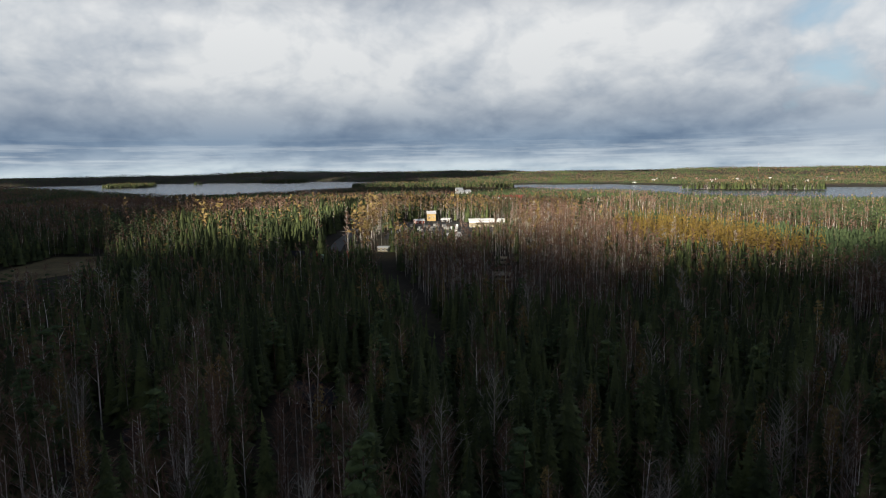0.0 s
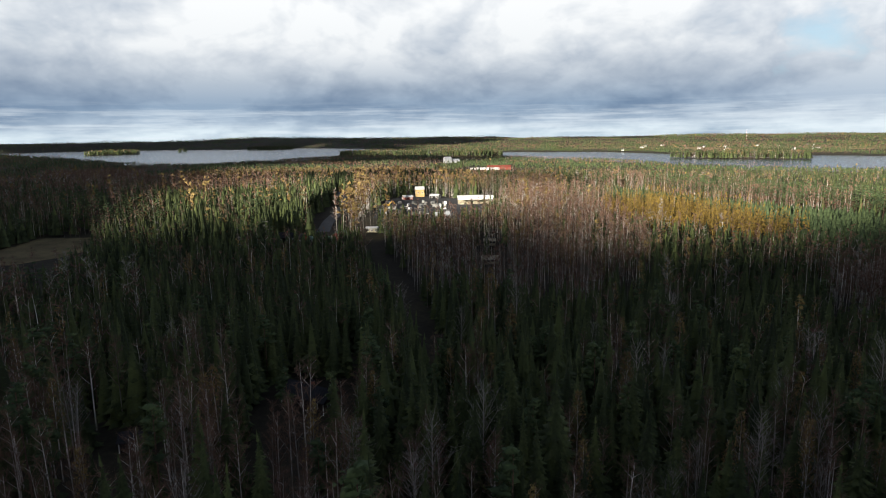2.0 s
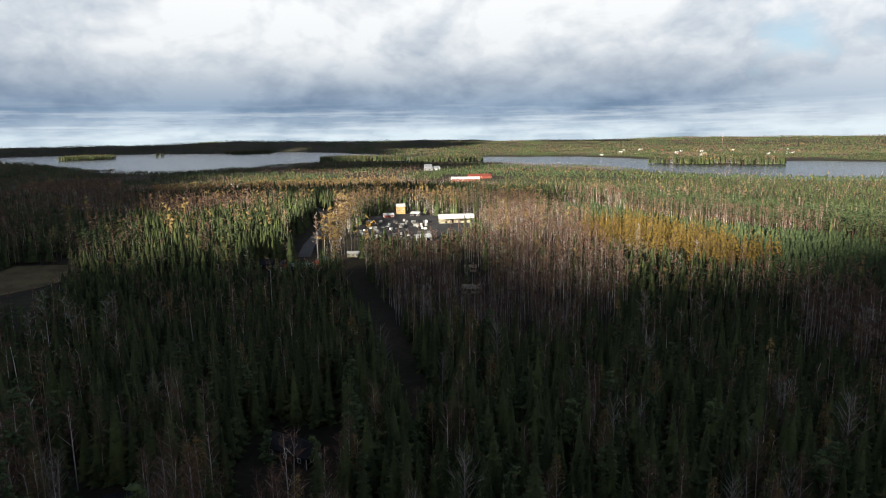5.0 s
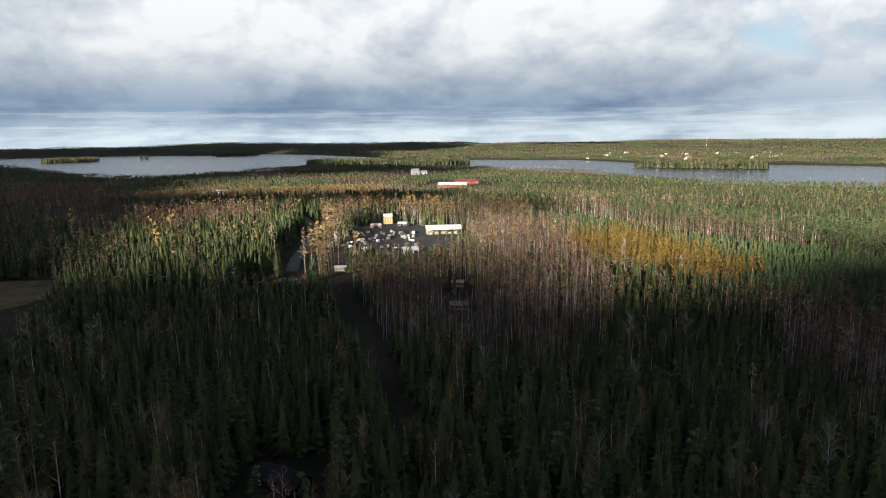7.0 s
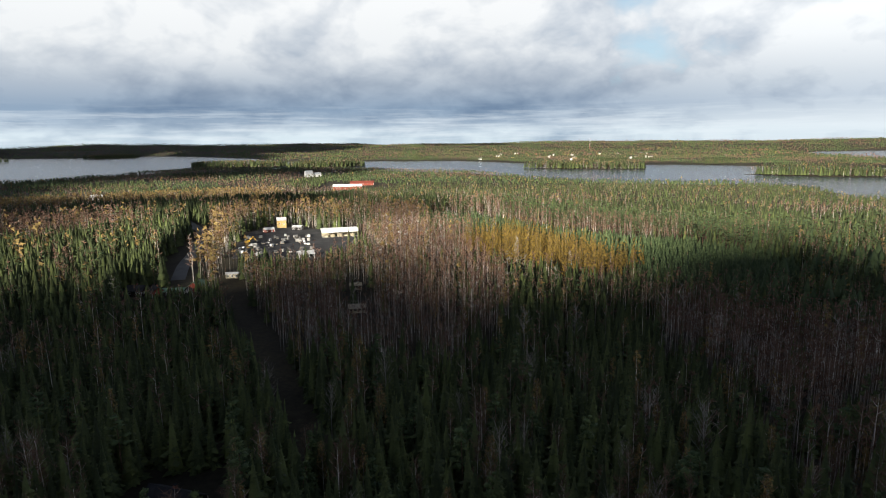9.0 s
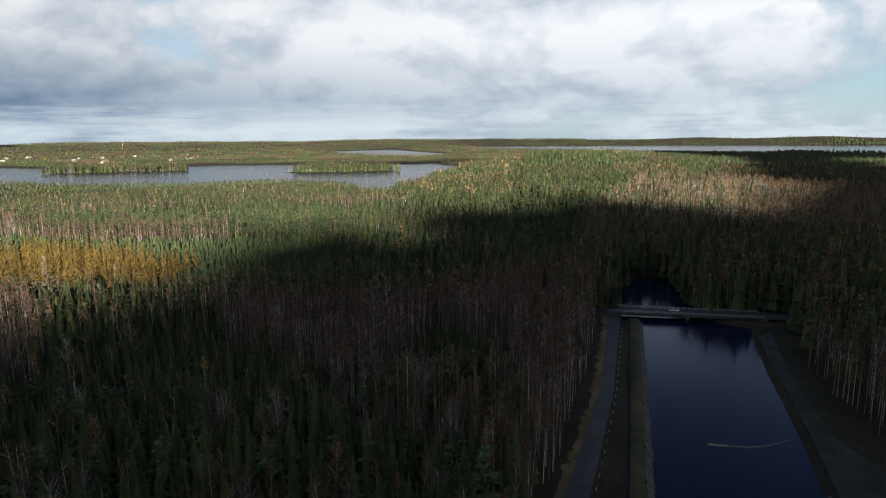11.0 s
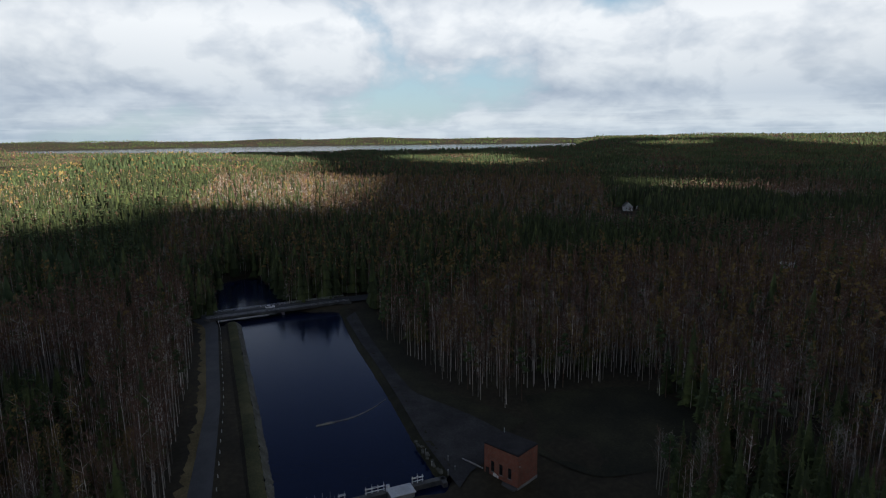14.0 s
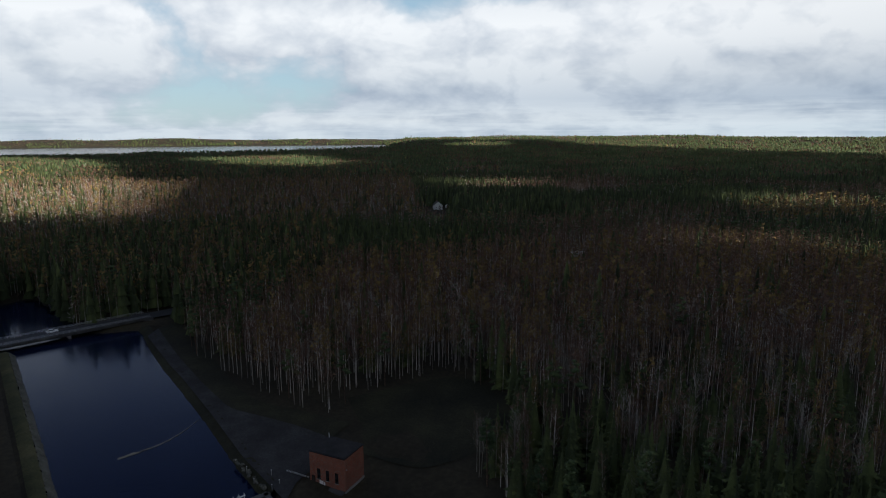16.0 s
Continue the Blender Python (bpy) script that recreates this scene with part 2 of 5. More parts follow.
def brick_wall(t, ob, geo):
    ox, oy, oz = node(t, "ShaderNodeSeparateXYZ", {0: ob}).outputs
    flat_wall = node(t, "ShaderNodeCombineXYZ", {0: calc(t, "ADD", ox, oy), 1: oz}).outputs[0]
    each = node(t, "ShaderNodeTexBrick", {"Vector": flat_wall, "Color1": (0.20, 0.058, 0.036, 1), "Color2": (0.32, 0.105, 0.062, 1), "Mortar": (0.22, 0.17, 0.14, 1),
                                          "Scale": 1.0, "Mortar Size": 0.010, "Brick Width": 0.26, "Row Height": 0.085, "Bias": 0.0})
    dirt = fbm(t, ob, 0.5, 5, 0.6)
    return blend(t, calc(t, "MULTIPLY", ramp(t, dirt, grey((0.45, 0.0), (0.7, 1.0))), 0.5), each.outputs[0], (0.12, 0.05, 0.035)), (each.outputs[1], -0.3, 0.01)


BRICK = material("red_brick", brick_wall, 0.85)


def water_material(name, base, wave, strength, distance, gloss):
    def build(t, ob, geo):
        place = geo.outputs["Position"]
        tone = fbm(t, place, 0.02, 3)
        ripple = calc(t, "ADD", fbm(t, place, wave, 5, 0.6), fbm(t, place, wave * 0.12, 3, 0.5))
        return ramp(t, tone, [(0.3, base), (0.7, tuple(1.5 * v for v in base))]), (ripple, strength, distance)
    m = material(name, build, 0.14, 0.0, gloss)
    m.node_tree.nodes["Principled BSDF"].inputs["IOR"].default_value = 1.33
    return m


WATER = water_material("canal_water", (0.003, 0.007, 0.026), 0.9, 0.30, 0.08, 0.28)
LAKE = water_material("lake_water", (0.022, 0.032, 0.050), 0.25, 0.9, 0.5, 0.2)
GLASS = material("window_glass", lambda t, ob, geo: (ramp(t, fbm(t, ob, 1.0), [(0.3, (0.01, 0.012, 0.015)), (0.7, (0.03, 0.034, 0.04))]), None), 0.05, 0.0, 0.6)


# ---------------------------------------------------------------- plan: lakes, heights
def smooth(t):
    t = np.clip(t, 0.0, 1.0)
    return t * t * (3 - 2 * t)


def inside(poly, x, y):
    """Which of the places lie inside the outline."""
    r = np.zeros(np.shape(x), bool)
    for (x0, y0), (x1, y1) in zip(poly, poly[1:] + poly[:1]):
        if y0 != y1:
            r ^= ((y0 > y) != (y1 > y)) & (x < (x1 - x0) * (y - y0) / (y1 - y0) + x0)
    return r


def depth_in(poly, x, y):
    """Distance from the outline, positive inside."""
    d = np.full(np.shape(x), 1e9)
    for (x0, y0), (x1, y1) in zip(poly, poly[1:] + poly[:1]):
        dx, dy = x1 - x0, y1 - y0
        t = np.clip(((x - x0) * dx + (y - y0) * dy) / (dx * dx + dy * dy), 0, 1)
        d = np.minimum(d, np.hypot(x - x0 - t * dx, y - y0 - t * dy))
    return np.where(inside(poly, x, y), d, -d)


def waves(x, y, size, seed):
    """Smooth unevenness between -1 and 1, out of crossing swells of that size."""
    r = np.random.default_rng(seed)
    s = 0
    for k in range(6):
        a, p, f = r.uniform(0, 2 * math.pi), r.uniform(0, 2 * math.pi), 2 * math.pi / (size * r.uniform(0.7, 1.6))
        s = s + np.sin((x * math.cos(a) + y * math.sin(a)) * f + p + 1.3 * np.sin((y * math.cos(a) - x * math.sin(a)) * f * 0.6 + p))
    return s / 6 * 1.6


LAKE_Z, CANAL_Z = -2.0, -1.5
LAKES = [
    [(-2600, 3300), (-1900, 2850), (-1250, 2200), (-850, 1700), (-600, 1470), (-430, 1640), (-300, 1960), (-60, 1900), (130, 1760), (260, 1620), (430, 1440),
     (470, 1190), (600, 1000), (740, 900), (780, 800), (700, 650), (800, 650), (960, 735), (1330, 890), (1500, 1110), (1290, 1300), (1150, 1560), (960, 1700),
     (770, 1850), (620, 2260), (280, 2420), (0, 2520), (-170, 3010), (-500, 3600), (-800, 3950), (-1170, 3720), (-1600, 3950), (-2100, 3850)],
    [(3300, 2300), (2950, 1700), (2600, 1050), (2620, 590), (2780, -30), (3050, -480), (3400, -820), (4000, -960), (4600, -1050), (4680, 0), (4480, 1200), (3800, 2500)],
    [(1900, 1480), (2160, 1480), (2500, 1980), (2800, 2400), (2350, 2480), (2000, 2000)],
]
# islands: place, half length, half breadth, turn
ISLES = [(765, 1525, 165, 36, -36), (1050, 1055, 135, 36, -45), (-1430, 2860, 130, 60, 60), (-900, 3560, 130, 45, 20), (115, 1990, 125, 60, 5), (-160, 2110, 160, 60, -10), (-1250, 3200, 25, 16, 0)]
CANAL = [(128, 35.5), (181, 54), (270, 86), (288, 89), (284, 43), (240, 31), (191, 15), (154, 4), (139, 0)]
POND = [(272, 92), (283, 68), (306, 76), (338, 92), (362, 108), (350, 118), (322, 114), (294, 104)]


def hills(x, y):
    r = np.hypot(x, y)
    north = 14 * smooth((y - 100) / 320) * (1 - 0.6 * smooth((x - 150) / 300)) * (1 - 0.85 * smooth((y - 520) / 450))
    mound = 7 * np.exp(-(((x - 600) / 90) ** 2 + ((y + 195) / 80) ** 2)) + 26 * np.exp(-(((x - 1350) / 420) ** 2 + ((y - 620) / 280) ** 2)) + 6 * np.exp(-(((x - 900) / 300) ** 2 + ((y - 250) / 260) ** 2))
    roll = (1.8 * waves(x, y, 900, 3) + 1.5 * waves(x, y, 330, 5)) * smooth((r - 450) / 700)
    ring = (38 + 12 * waves(x, y, 2600, 8) + 6 * waves(x, y, 700, 9)) * smooth((r - 3300) / 1500)
    knoll = 16 * np.exp(-(((x + 1050) / 500) ** 2 + ((y - 4550) / 260) ** 2))
    return north + mound + roll + ring + knoll


def lake_depth(x, y):
    d = np.full(np.shape(x), -1e9)
    for poly in LAKES:
        d = np.maximum(d, depth_in(poly, x, y) + 14 * waves(x, y, 120, 11))
    for px, py, a, b, turn in ISLES:
        c, s = math.cos(radians(turn)), math.sin(radians(turn))
        u, v = ((x - px) * c + (y - py) * s) / a, ((y - py) * c - (x - px) * s) / b
        d = np.minimum(d, (np.sqrt(u * u + v * v) - 1) * min(a, b) + 4 * waves(x, y, 60, 12))
    return d


def height(x, y):
    """The ground's height."""
    x, y = np.asarray(x, float), np.asarray(y, float)
    d = lake_depth(x, y)
    land = LAKE_Z + 0.7 + np.maximum(hills(x, y) + 1.3, 1.0) * smooth(-d / 260) + 2.2 * smooth(-d / 25)
    z = np.where(d > 0, LAKE_Z - np.minimum(d * 0.08, 6), land)
    near = np.hypot(x - 200, y - 30) < 260
    if near.any():
        flat = (np.hypot(x - 205, y - 30) - 112) / 130
        z = np.where(near, z * smooth(flat), z)
        dip = np.maximum(depth_in(CANAL, x, y), depth_in(POND, x, y))
        z = np.where(near, z - 5.0 * smooth((dip + 6.5) / 6), z)
        low = 1.5 * smooth(1.6 - np.hypot((x - 128) / 16, (y + 30) / 12))
        z = np.where(near, z - low, z)
    return z


def ground_at(x, y):
    return float(height(np.array([x]), np.array([y]))[0])


def grid_mesh(name, co, rows, cols, mat_list, closed=False):
    """A sheet of rows x cols places."""
    a = np.arange(rows * cols).reshape(rows, cols)
    if closed:
        a = np.concatenate([a, a[:, :1]], 1)
    q = np.stack([a[:-1, :-1], a[:-1, 1:], a[1:, 1:], a[1:, :-1]], -1).reshape(-1, 4)
    me = bpy.data.meshes.new(name)
    me.vertices.add(len(co))
    me.vertices.foreach_set("co", np.asarray(co, np.float32).ravel())
    me.loops.add(q.size)
    me.loops.foreach_set("vertex_index", q.ravel().astype(np.int32))
    me.polygons.add(len(q))
    me.polygons.foreach_set("loop_start", np.arange(0, q.size, 4, dtype=np.int32))
    me.update(calc_edges=True)
    me.polygons.foreach_set("use_smooth", np.ones(len(q), bool))
    for m in mat_list:
        me.materials.append(m)
    return me


R = np.concatenate([[0.004, 8], np.arange(20, 60, 10), np.arange(60, 380, 4.0), 380 * (4930 / 380) ** np.linspace(0, 1, 115)])
A = np.linspace(0, 2 * math.pi, 360, endpoint=False)
gx, gy = (R[:, None] * np.sin(A)).ravel(), (R[:, None] * np.cos(A)).ravel()
gz = height(gx, gy) + 0.25 * waves(gx, gy, 14, 21) * (np.hypot(gx - 205, gy - 30) > 130)
tagged(new("ground", grid_mesh("ground", np.stack([gx, gy, gz], 1), len(R), len(A), [FLOOR], True)), "dark brown forest floor rolling towards the lakes", "ground", kind="structure")


def sheet(name, outline, z, m, label, category, step=None):
    bm = bmesh.new()
    bm.faces.new([bm.verts.new((x, y, z)) for x, y in outline])
    bmesh.ops.triangulate(bm, faces=bm.faces)
    me = bpy.data.meshes.new(name)
    bm.to_mesh(me)
    me.materials.append(m)
    return tagged(new(name, me), label, category, kind="structure")


ring = [(4900 * math.cos(a), 4900 * math.sin(a)) for a in np.linspace(0, 2 * math.pi, 96, endpoint=False)]
sheet("lake", ring, LAKE_Z, LAKE, "blue-grey rippled lake among wooded shores", "lake")
sheet("canal", [(120, 34), (178, 58), (268, 92), (280, 108), (345, 122), (392, 112), (394, 80), (330, 40), (300, 36), (240, 26), (191, 9), (154, -2), (136, -5)], CANAL_Z, WATER, "dark navy still water of the canal", "canal")


def spread(line, step):
    """A line through the points, with a point about every step metres, rounded at the bends."""
    p = np.array(line, float)
    d = np.r_[0, np.cumsum(np.linalg.norm(np.diff(p[:, :2], axis=0), axis=1))]
    s = np.linspace(0, d[-1], max(2, int(d[-1] / step) + 1))
    q = np.stack([np.interp(s, d, p[:, k]) for k in range(p.shape[1])], 1)
    for _ in range(3):
        q[1:-1] = (q[:-2] + 2 * q[1:-1] + q[2:]) / 4
    return q


def ribbon(name, lines, m, label, category, step=2.0, rough=0.0, seed=0, over=None):
    """A strip of ground over several lines that run side by side, (x, y, z) each; over: height above the ground instead of z."""
    count = len(spread(lines[0], step))
    rows = []
    for line in lines:
        p = np.array(line, float)
        d = np.r_[0, np.cumsum(np.linalg.norm(np.diff(p[:, :2], axis=0), axis=1))]
        s = np.linspace(0, d[-1], count)
        q = np.stack([np.interp(s, d, p[:, k]) for k in range(p.shape[1])], 1)
        for _ in range(3):
            q[1:-1] = (q[:-2] + 2 * q[1:-1] + q[2:]) / 4
        rows.append(q)
    co = np.concatenate(rows)
    if over is not None:
        co = np.c_[co[:, :2], height(co[:, 0], co[:, 1]) + over]
    r = np.random.default_rng(seed)
    edge = np.ones(len(co))
    co[:, 2] += rough * r.normal(size=len(co)) * edge
    co[:, :2] += rough * r.normal(size=(len(co), 2))
    return tagged(new(name, grid_mesh(name, co, len(lines), count, [m])), label, category, kind="structure")


# left bank of the canal: water's edge, stone slope, grassy top, ditch, road
L_EDGE = [(120, 33.0), (132, 37.0), (181, 54.0), (271, 86.5)]


def beside(line, off, z):
    """The line moved off to the left of its way."""
    p = np.array(line, float)
    d = np.gradient(p, axis=0)
    d /= np.linalg.norm(d, axis=1)[:, None]
    return [(x - v * off, y + u * off, z) for (x, y), (u, v) in zip(p, d)]


ribbon("bank_stones", [beside(L_EDGE, -1.2, -2.6), beside(L_EDGE, 0.0, -1.4), beside(L_EDGE, 0.9, -0.7), beside(L_EDGE, 1.9, 0.1)], STONE, "grey stone slope along the canal", "canal bank", 1.0, 0.12, 1)
ribbon("bank_top", [beside(L_EDGE, 1.9, 0.1), beside(L_EDGE, 2.6, 0.55), beside(L_EDGE, 4.3, 0.6), beside(L_EDGE, 5.6, 0.2)], GRASS, "grassy embankment beside the canal", "canal bank", 1.0, 0.06, 2)
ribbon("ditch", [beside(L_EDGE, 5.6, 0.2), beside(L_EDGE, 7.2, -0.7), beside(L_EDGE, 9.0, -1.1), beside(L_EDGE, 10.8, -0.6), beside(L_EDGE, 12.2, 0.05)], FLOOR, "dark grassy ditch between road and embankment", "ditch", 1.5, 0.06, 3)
ROAD_R = [(105, 44.5), (129, 51.0), (150, 57.0), (186, 67.5), (225, 81), (266, 95.0), (276, 100)]
ROAD_L = [(103, 50.5), (128, 56.6), (149, 62.0), (185, 71.6), (223, 85.2), (263, 99.5), (271, 106)]
road = ribbon("road_bank", [[(x, y, 0.12) for x, y in ROAD_R], [(x, y, 0.14) for x, y in np.array(ROAD_R) * 0.5 + np.array(ROAD_L) * 0.5], [(x, y, 0.12) for x, y in ROAD_L]], ASPHALT, "grey asphalt road along the canal", "road", 2.0, 0.0, 4)
ribbon("verge", [[(x, y, 0.12) for x, y in ROAD_L], [(x - 0.5, y + 1.6, 0.05) for x, y in ROAD_L], [(x - 1.2, y + 4.0, -0.15) for x, y in ROAD_L]], DRY_GRASS, "brown dry grass verge by the road", "verge", 2.0, 0.05, 5)
# right bank
R_EDGE = [(292, 46), (284, 43.0), (262, 37.5), (240, 31.0), (191, 15.0), (154, 4.0), (139, -1.5)]
ribbon("bank_right", [beside(R_EDGE, -1.2, -2.6), beside(R_EDGE, 0.0, -1.4), beside(R_EDGE, 1.4, -0.5), beside(R_EDGE, 2.6, 0.1), beside(R_EDGE, 4.2, 0.25)], SHADED_GRASS, "grassy canal bank with stones, colour darkened for shade", "canal bank", 1.2, 0.10, 6)
ribbon("road_east", [[(274, 39.5, 0.27), (240, 29.0, 0.27), (217, 21.0, 0.27), (187, 11.5, 0.27), (158, 3.0, 0.27), (143, -2.6, 0.27), (134, -6, 0.27)],
                     [(279, 38, 0.3), (242, 27.2, 0.3), (216, 18.6, 0.3), (187, 7, 0.3), (165, -7, 0.3), (150, -8.0, 0.3), (141, -9, 0.3)],
                     [(284, 36.4, 0.27), (244, 25.2, 0.27), (214.5, 15.6, 0.27), (190, 6.5, 0.27), (173, -11, 0.27), (161, -20.5, 0.27), (150, -17, 0.27)]], GRAVEL, "grey gravel track widening into a yard", "road", 2.0, 0.02, 7)
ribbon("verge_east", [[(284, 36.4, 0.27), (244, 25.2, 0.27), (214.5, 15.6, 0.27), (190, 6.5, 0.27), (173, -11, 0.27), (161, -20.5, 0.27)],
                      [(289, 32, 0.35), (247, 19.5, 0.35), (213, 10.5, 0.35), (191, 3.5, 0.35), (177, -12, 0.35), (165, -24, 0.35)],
                      [(290, 28, 0.0), (248, 15, 0.0), (214, 6.5, 0.0), (194, -1, 0.0), (182, -14, 0.0), (169, -28, 0.0)]], SHADED_GRASS, "grass verge beside the gravel yard, colour darkened for shade", "verge", 2.0, 0.06, 8)
ribbon("road_over", [[(272, 108.5, 0.9), (278, 101, 1.0)], [(266, 103, 0.5), (273.5, 98.8, 1.0)]], ASPHALT, "asphalt approach to the bridge", "road", 1.5)
ribbon("road_beyond", [[(299, 42.5, 1.0), (306, 28, 0.6), (318, 2, 0.35), (322, -40, 0.3)], [(303.5, 44.5, 1.0), (311, 30, 0.6), (323, 3, 0.35), (327, -40, 0.3)], [(307.5, 46.5, 1.0), (316, 32, 0.6), (329, 4, 0.35), (333, -40, 0.3)]], ASPHALT, "asphalt road leading away from the bridge", "road", 2.0)
ribbon("meadow", [[(150, -27), (137, -42), (143, -66), (172, -79)], [(165, -30), (160, -45), (165, -60), (182, -74)], [(186, -29), (190, -48), (192, -64), (190, -70)]], SHADED_GRASS, "grassy clearing behind the powerhouse, colour darkened for shade", "meadow", 3.0, 0.05, 9, 0.2)
ribbon("field_west", [[(-215, 268), (-210, 300), (-206, 326)], [(-185, 272), (-180, 300), (-178, 326)], [(-172, 284), (-163, 300), (-170, 322)]], DRY_GRASS, "yellowed meadow in the forest", "meadow", 4.0, 0.08, 10, 0.25)
ribbon("field_east", [[(470, -232), (485, -232), (515, -228)], [(462, -250), (482, -252), (515, -250)], [(462, -272), (482, -278), (512, -280)]], DRY_GRASS, "dull green field by the white house", "meadow", 4.0, 0.08, 11, 0.25)
ribbon("road_north", [[(-92, 560), (-80, 520), (-71, 490), (-64.5, 440), (-63, 400), (-64, 360), (-62, 330)], [(-89, 561), (-76.5, 521), (-67.5, 491), (-61, 440), (-59.5, 400), (-60.5, 360), (-58.5, 330)], [(-86, 562), (-73, 522), (-64, 492), (-57.5, 440), (-56, 400), (-57, 360), (-55, 330)]], ASPHALT, "grey road curving through the forest", "road", 4.0, 0.0, 12, 0.35)
ribbon("track_north", [[(-35, 330), (-32, 296), (-18, 236), (-5.5, 181), (3, 140)], [(-31, 330), (-28, 296), (-14, 236), (-1.5, 181), (7, 140)]], FLOOR, "dark forest ride between the spruces", "track", 4.0, 0.0, 13, 0.2)
ribbon("yard_north", [[(-36, 372), (-36, 410), (-32, 470), (-18, 500)], [(-15, 362), (-14, 400), (-12, 460), (-8, 500)], [(12, 358), (12, 395), (14, 440), (4, 490)], [(38, 385), (46, 400), (40, 428), (18, 470)]], GRAVEL, "pale gravel storage yard in the forest", "yard", 4.0, 0.06, 14, 0.3)
ribbon("clearing_north", [[(46, 412), (60, 412), (96, 412)], [(46, 424), (62, 424), (98, 424)], [(46, 436), (62, 436), (98, 436)]], FLOOR, "churned brown clearing beside the yard", "clearing", 4.0, 0.1, 15, 0.3)


# ---------------------------------------------------------------- unseen cloud sheet towards the sun
# the woods left sunlit through gaps cut in this added, out-of-view shade caster
GAPS = [
    [(-180, 350), (-115, 290), (-60, 285), (50, 335), (80, 420), (120, 500), (60, 570), (-100, 610), (-190, 560)],
    [(60, 680), (85, 500), (80, 370), (100, 290), (150, 245), (300, 250), (400, 290), (520, 330), (800, 420), (1000, 800), (1250, 960), (1150, 1170), (650, 1300), (200, 1500), (-50, 1300)],
    [(-360, 880), (-200, 740), (0, 760), (60, 900), (0, 1400), (-440, 1260)],
    [(430, 320), (600, 205), (1000, 215), (1500, 250), (2200, 600), (2100, 1050), (1300, 1050), (800, 760)],
    [(-250, 2050), (300, 1450), (700, 1250), (1200, 1150), (2200, 900), (3700, 2000), (3500, 2900), (2200, 3800), (600, 4400), (-100, 3200)],
    [(390, -430), (480, -500), (560, -680), (400, -660)], [(210, -275), (300, -285), (280, -390), (200, -370)], [(520, 240), (760, 270), (960, 150), (900, 70), (640, 100)], [(620, -330), (800, -300), (900, -420), (700, -450)], [(1300, -100), (1900, 150), (2100, -200), (1500, -330)], [(-1700, 2600), (-1200, 2600), (-1150, 3000), (-1600, 3000)],
]
CLOUD_Z = 900.0
cx, cy = np.meshgrid(np.arange(-3600, 5000, 56.0), np.arange(-1900, 5000, 56.0))
gap = np.full(cx.shape, -1e9)
for poly in GAPS:
    gap = np.maximum(gap, depth_in(poly, cx + 40 * waves(cx, cy, 160, 41), cy + 40 * waves(cx, cy, 170, 42)))
gap = np.maximum(gap, 90 * waves(cx, cy, 1500, 43) - 115)
gap = np.maximum(gap, 90 * waves(cx, cy, 900, 45) - 52 - 400 * (np.hypot(cx, cy) < 3300))
# kept open far east so the canal mirrors blue sky, not the sheet
gap = np.maximum(gap, np.where(cx > 1500, np.hypot(cx, cy) - 4250, -1e9))
thick = np.clip(-gap, 0, 420) * (0.55 + 0.25 * waves(cx, cy, 300, 44))
shift = np.array(SUN_VEC) * ((CLOUD_Z - 12) / SUN_VEC.z)
index = np.full(cx.shape, -1)
solid = gap < 0
cells = solid[:-1, :-1] | solid[1:, :-1] | solid[:-1, 1:] | solid[1:, 1:]
cells &= (gap[:-1, :-1] < 25)
used = np.zeros(cx.shape, bool)
for du in (0, 1):
    for dv in (0, 1):
        used[du:cx.shape[0] - 1 + du, dv:cx.shape[1] - 1 + dv] |= cells
index[used] = np.arange(used.sum())
flat_co = np.stack([cx[used] + shift[0], cy[used] + shift[1], np.full(used.sum(), CLOUD_Z)], 1)
top_co = flat_co + np.stack([0 * thick[used], 0 * thick[used], 0.05 * thick[used] + 3], 1)
low_co = flat_co - np.stack([0 * thick[used], 0 * thick[used], 0.02 * thick[used]], 1)
u, v = np.nonzero(cells)
quad = np.stack([index[u, v], index[u, v + 1], index[u + 1, v + 1], index[u + 1, v]], 1)
n = len(flat_co)
cloud_mesh = bpy.data.meshes.new("unseen_cloud_sheet")
cloud_mesh.from_pydata(np.concatenate([top_co, low_co]).tolist(), [], np.concatenate([quad, quad[:, ::-1] + n]).tolist())
cloud_mesh.materials.append(CLOUD)
tagged(new("unseen_cloud_sheet", cloud_mesh), "unseen broken cloud sheet added to shade the woods in patches", "cloud", kind="stuff")


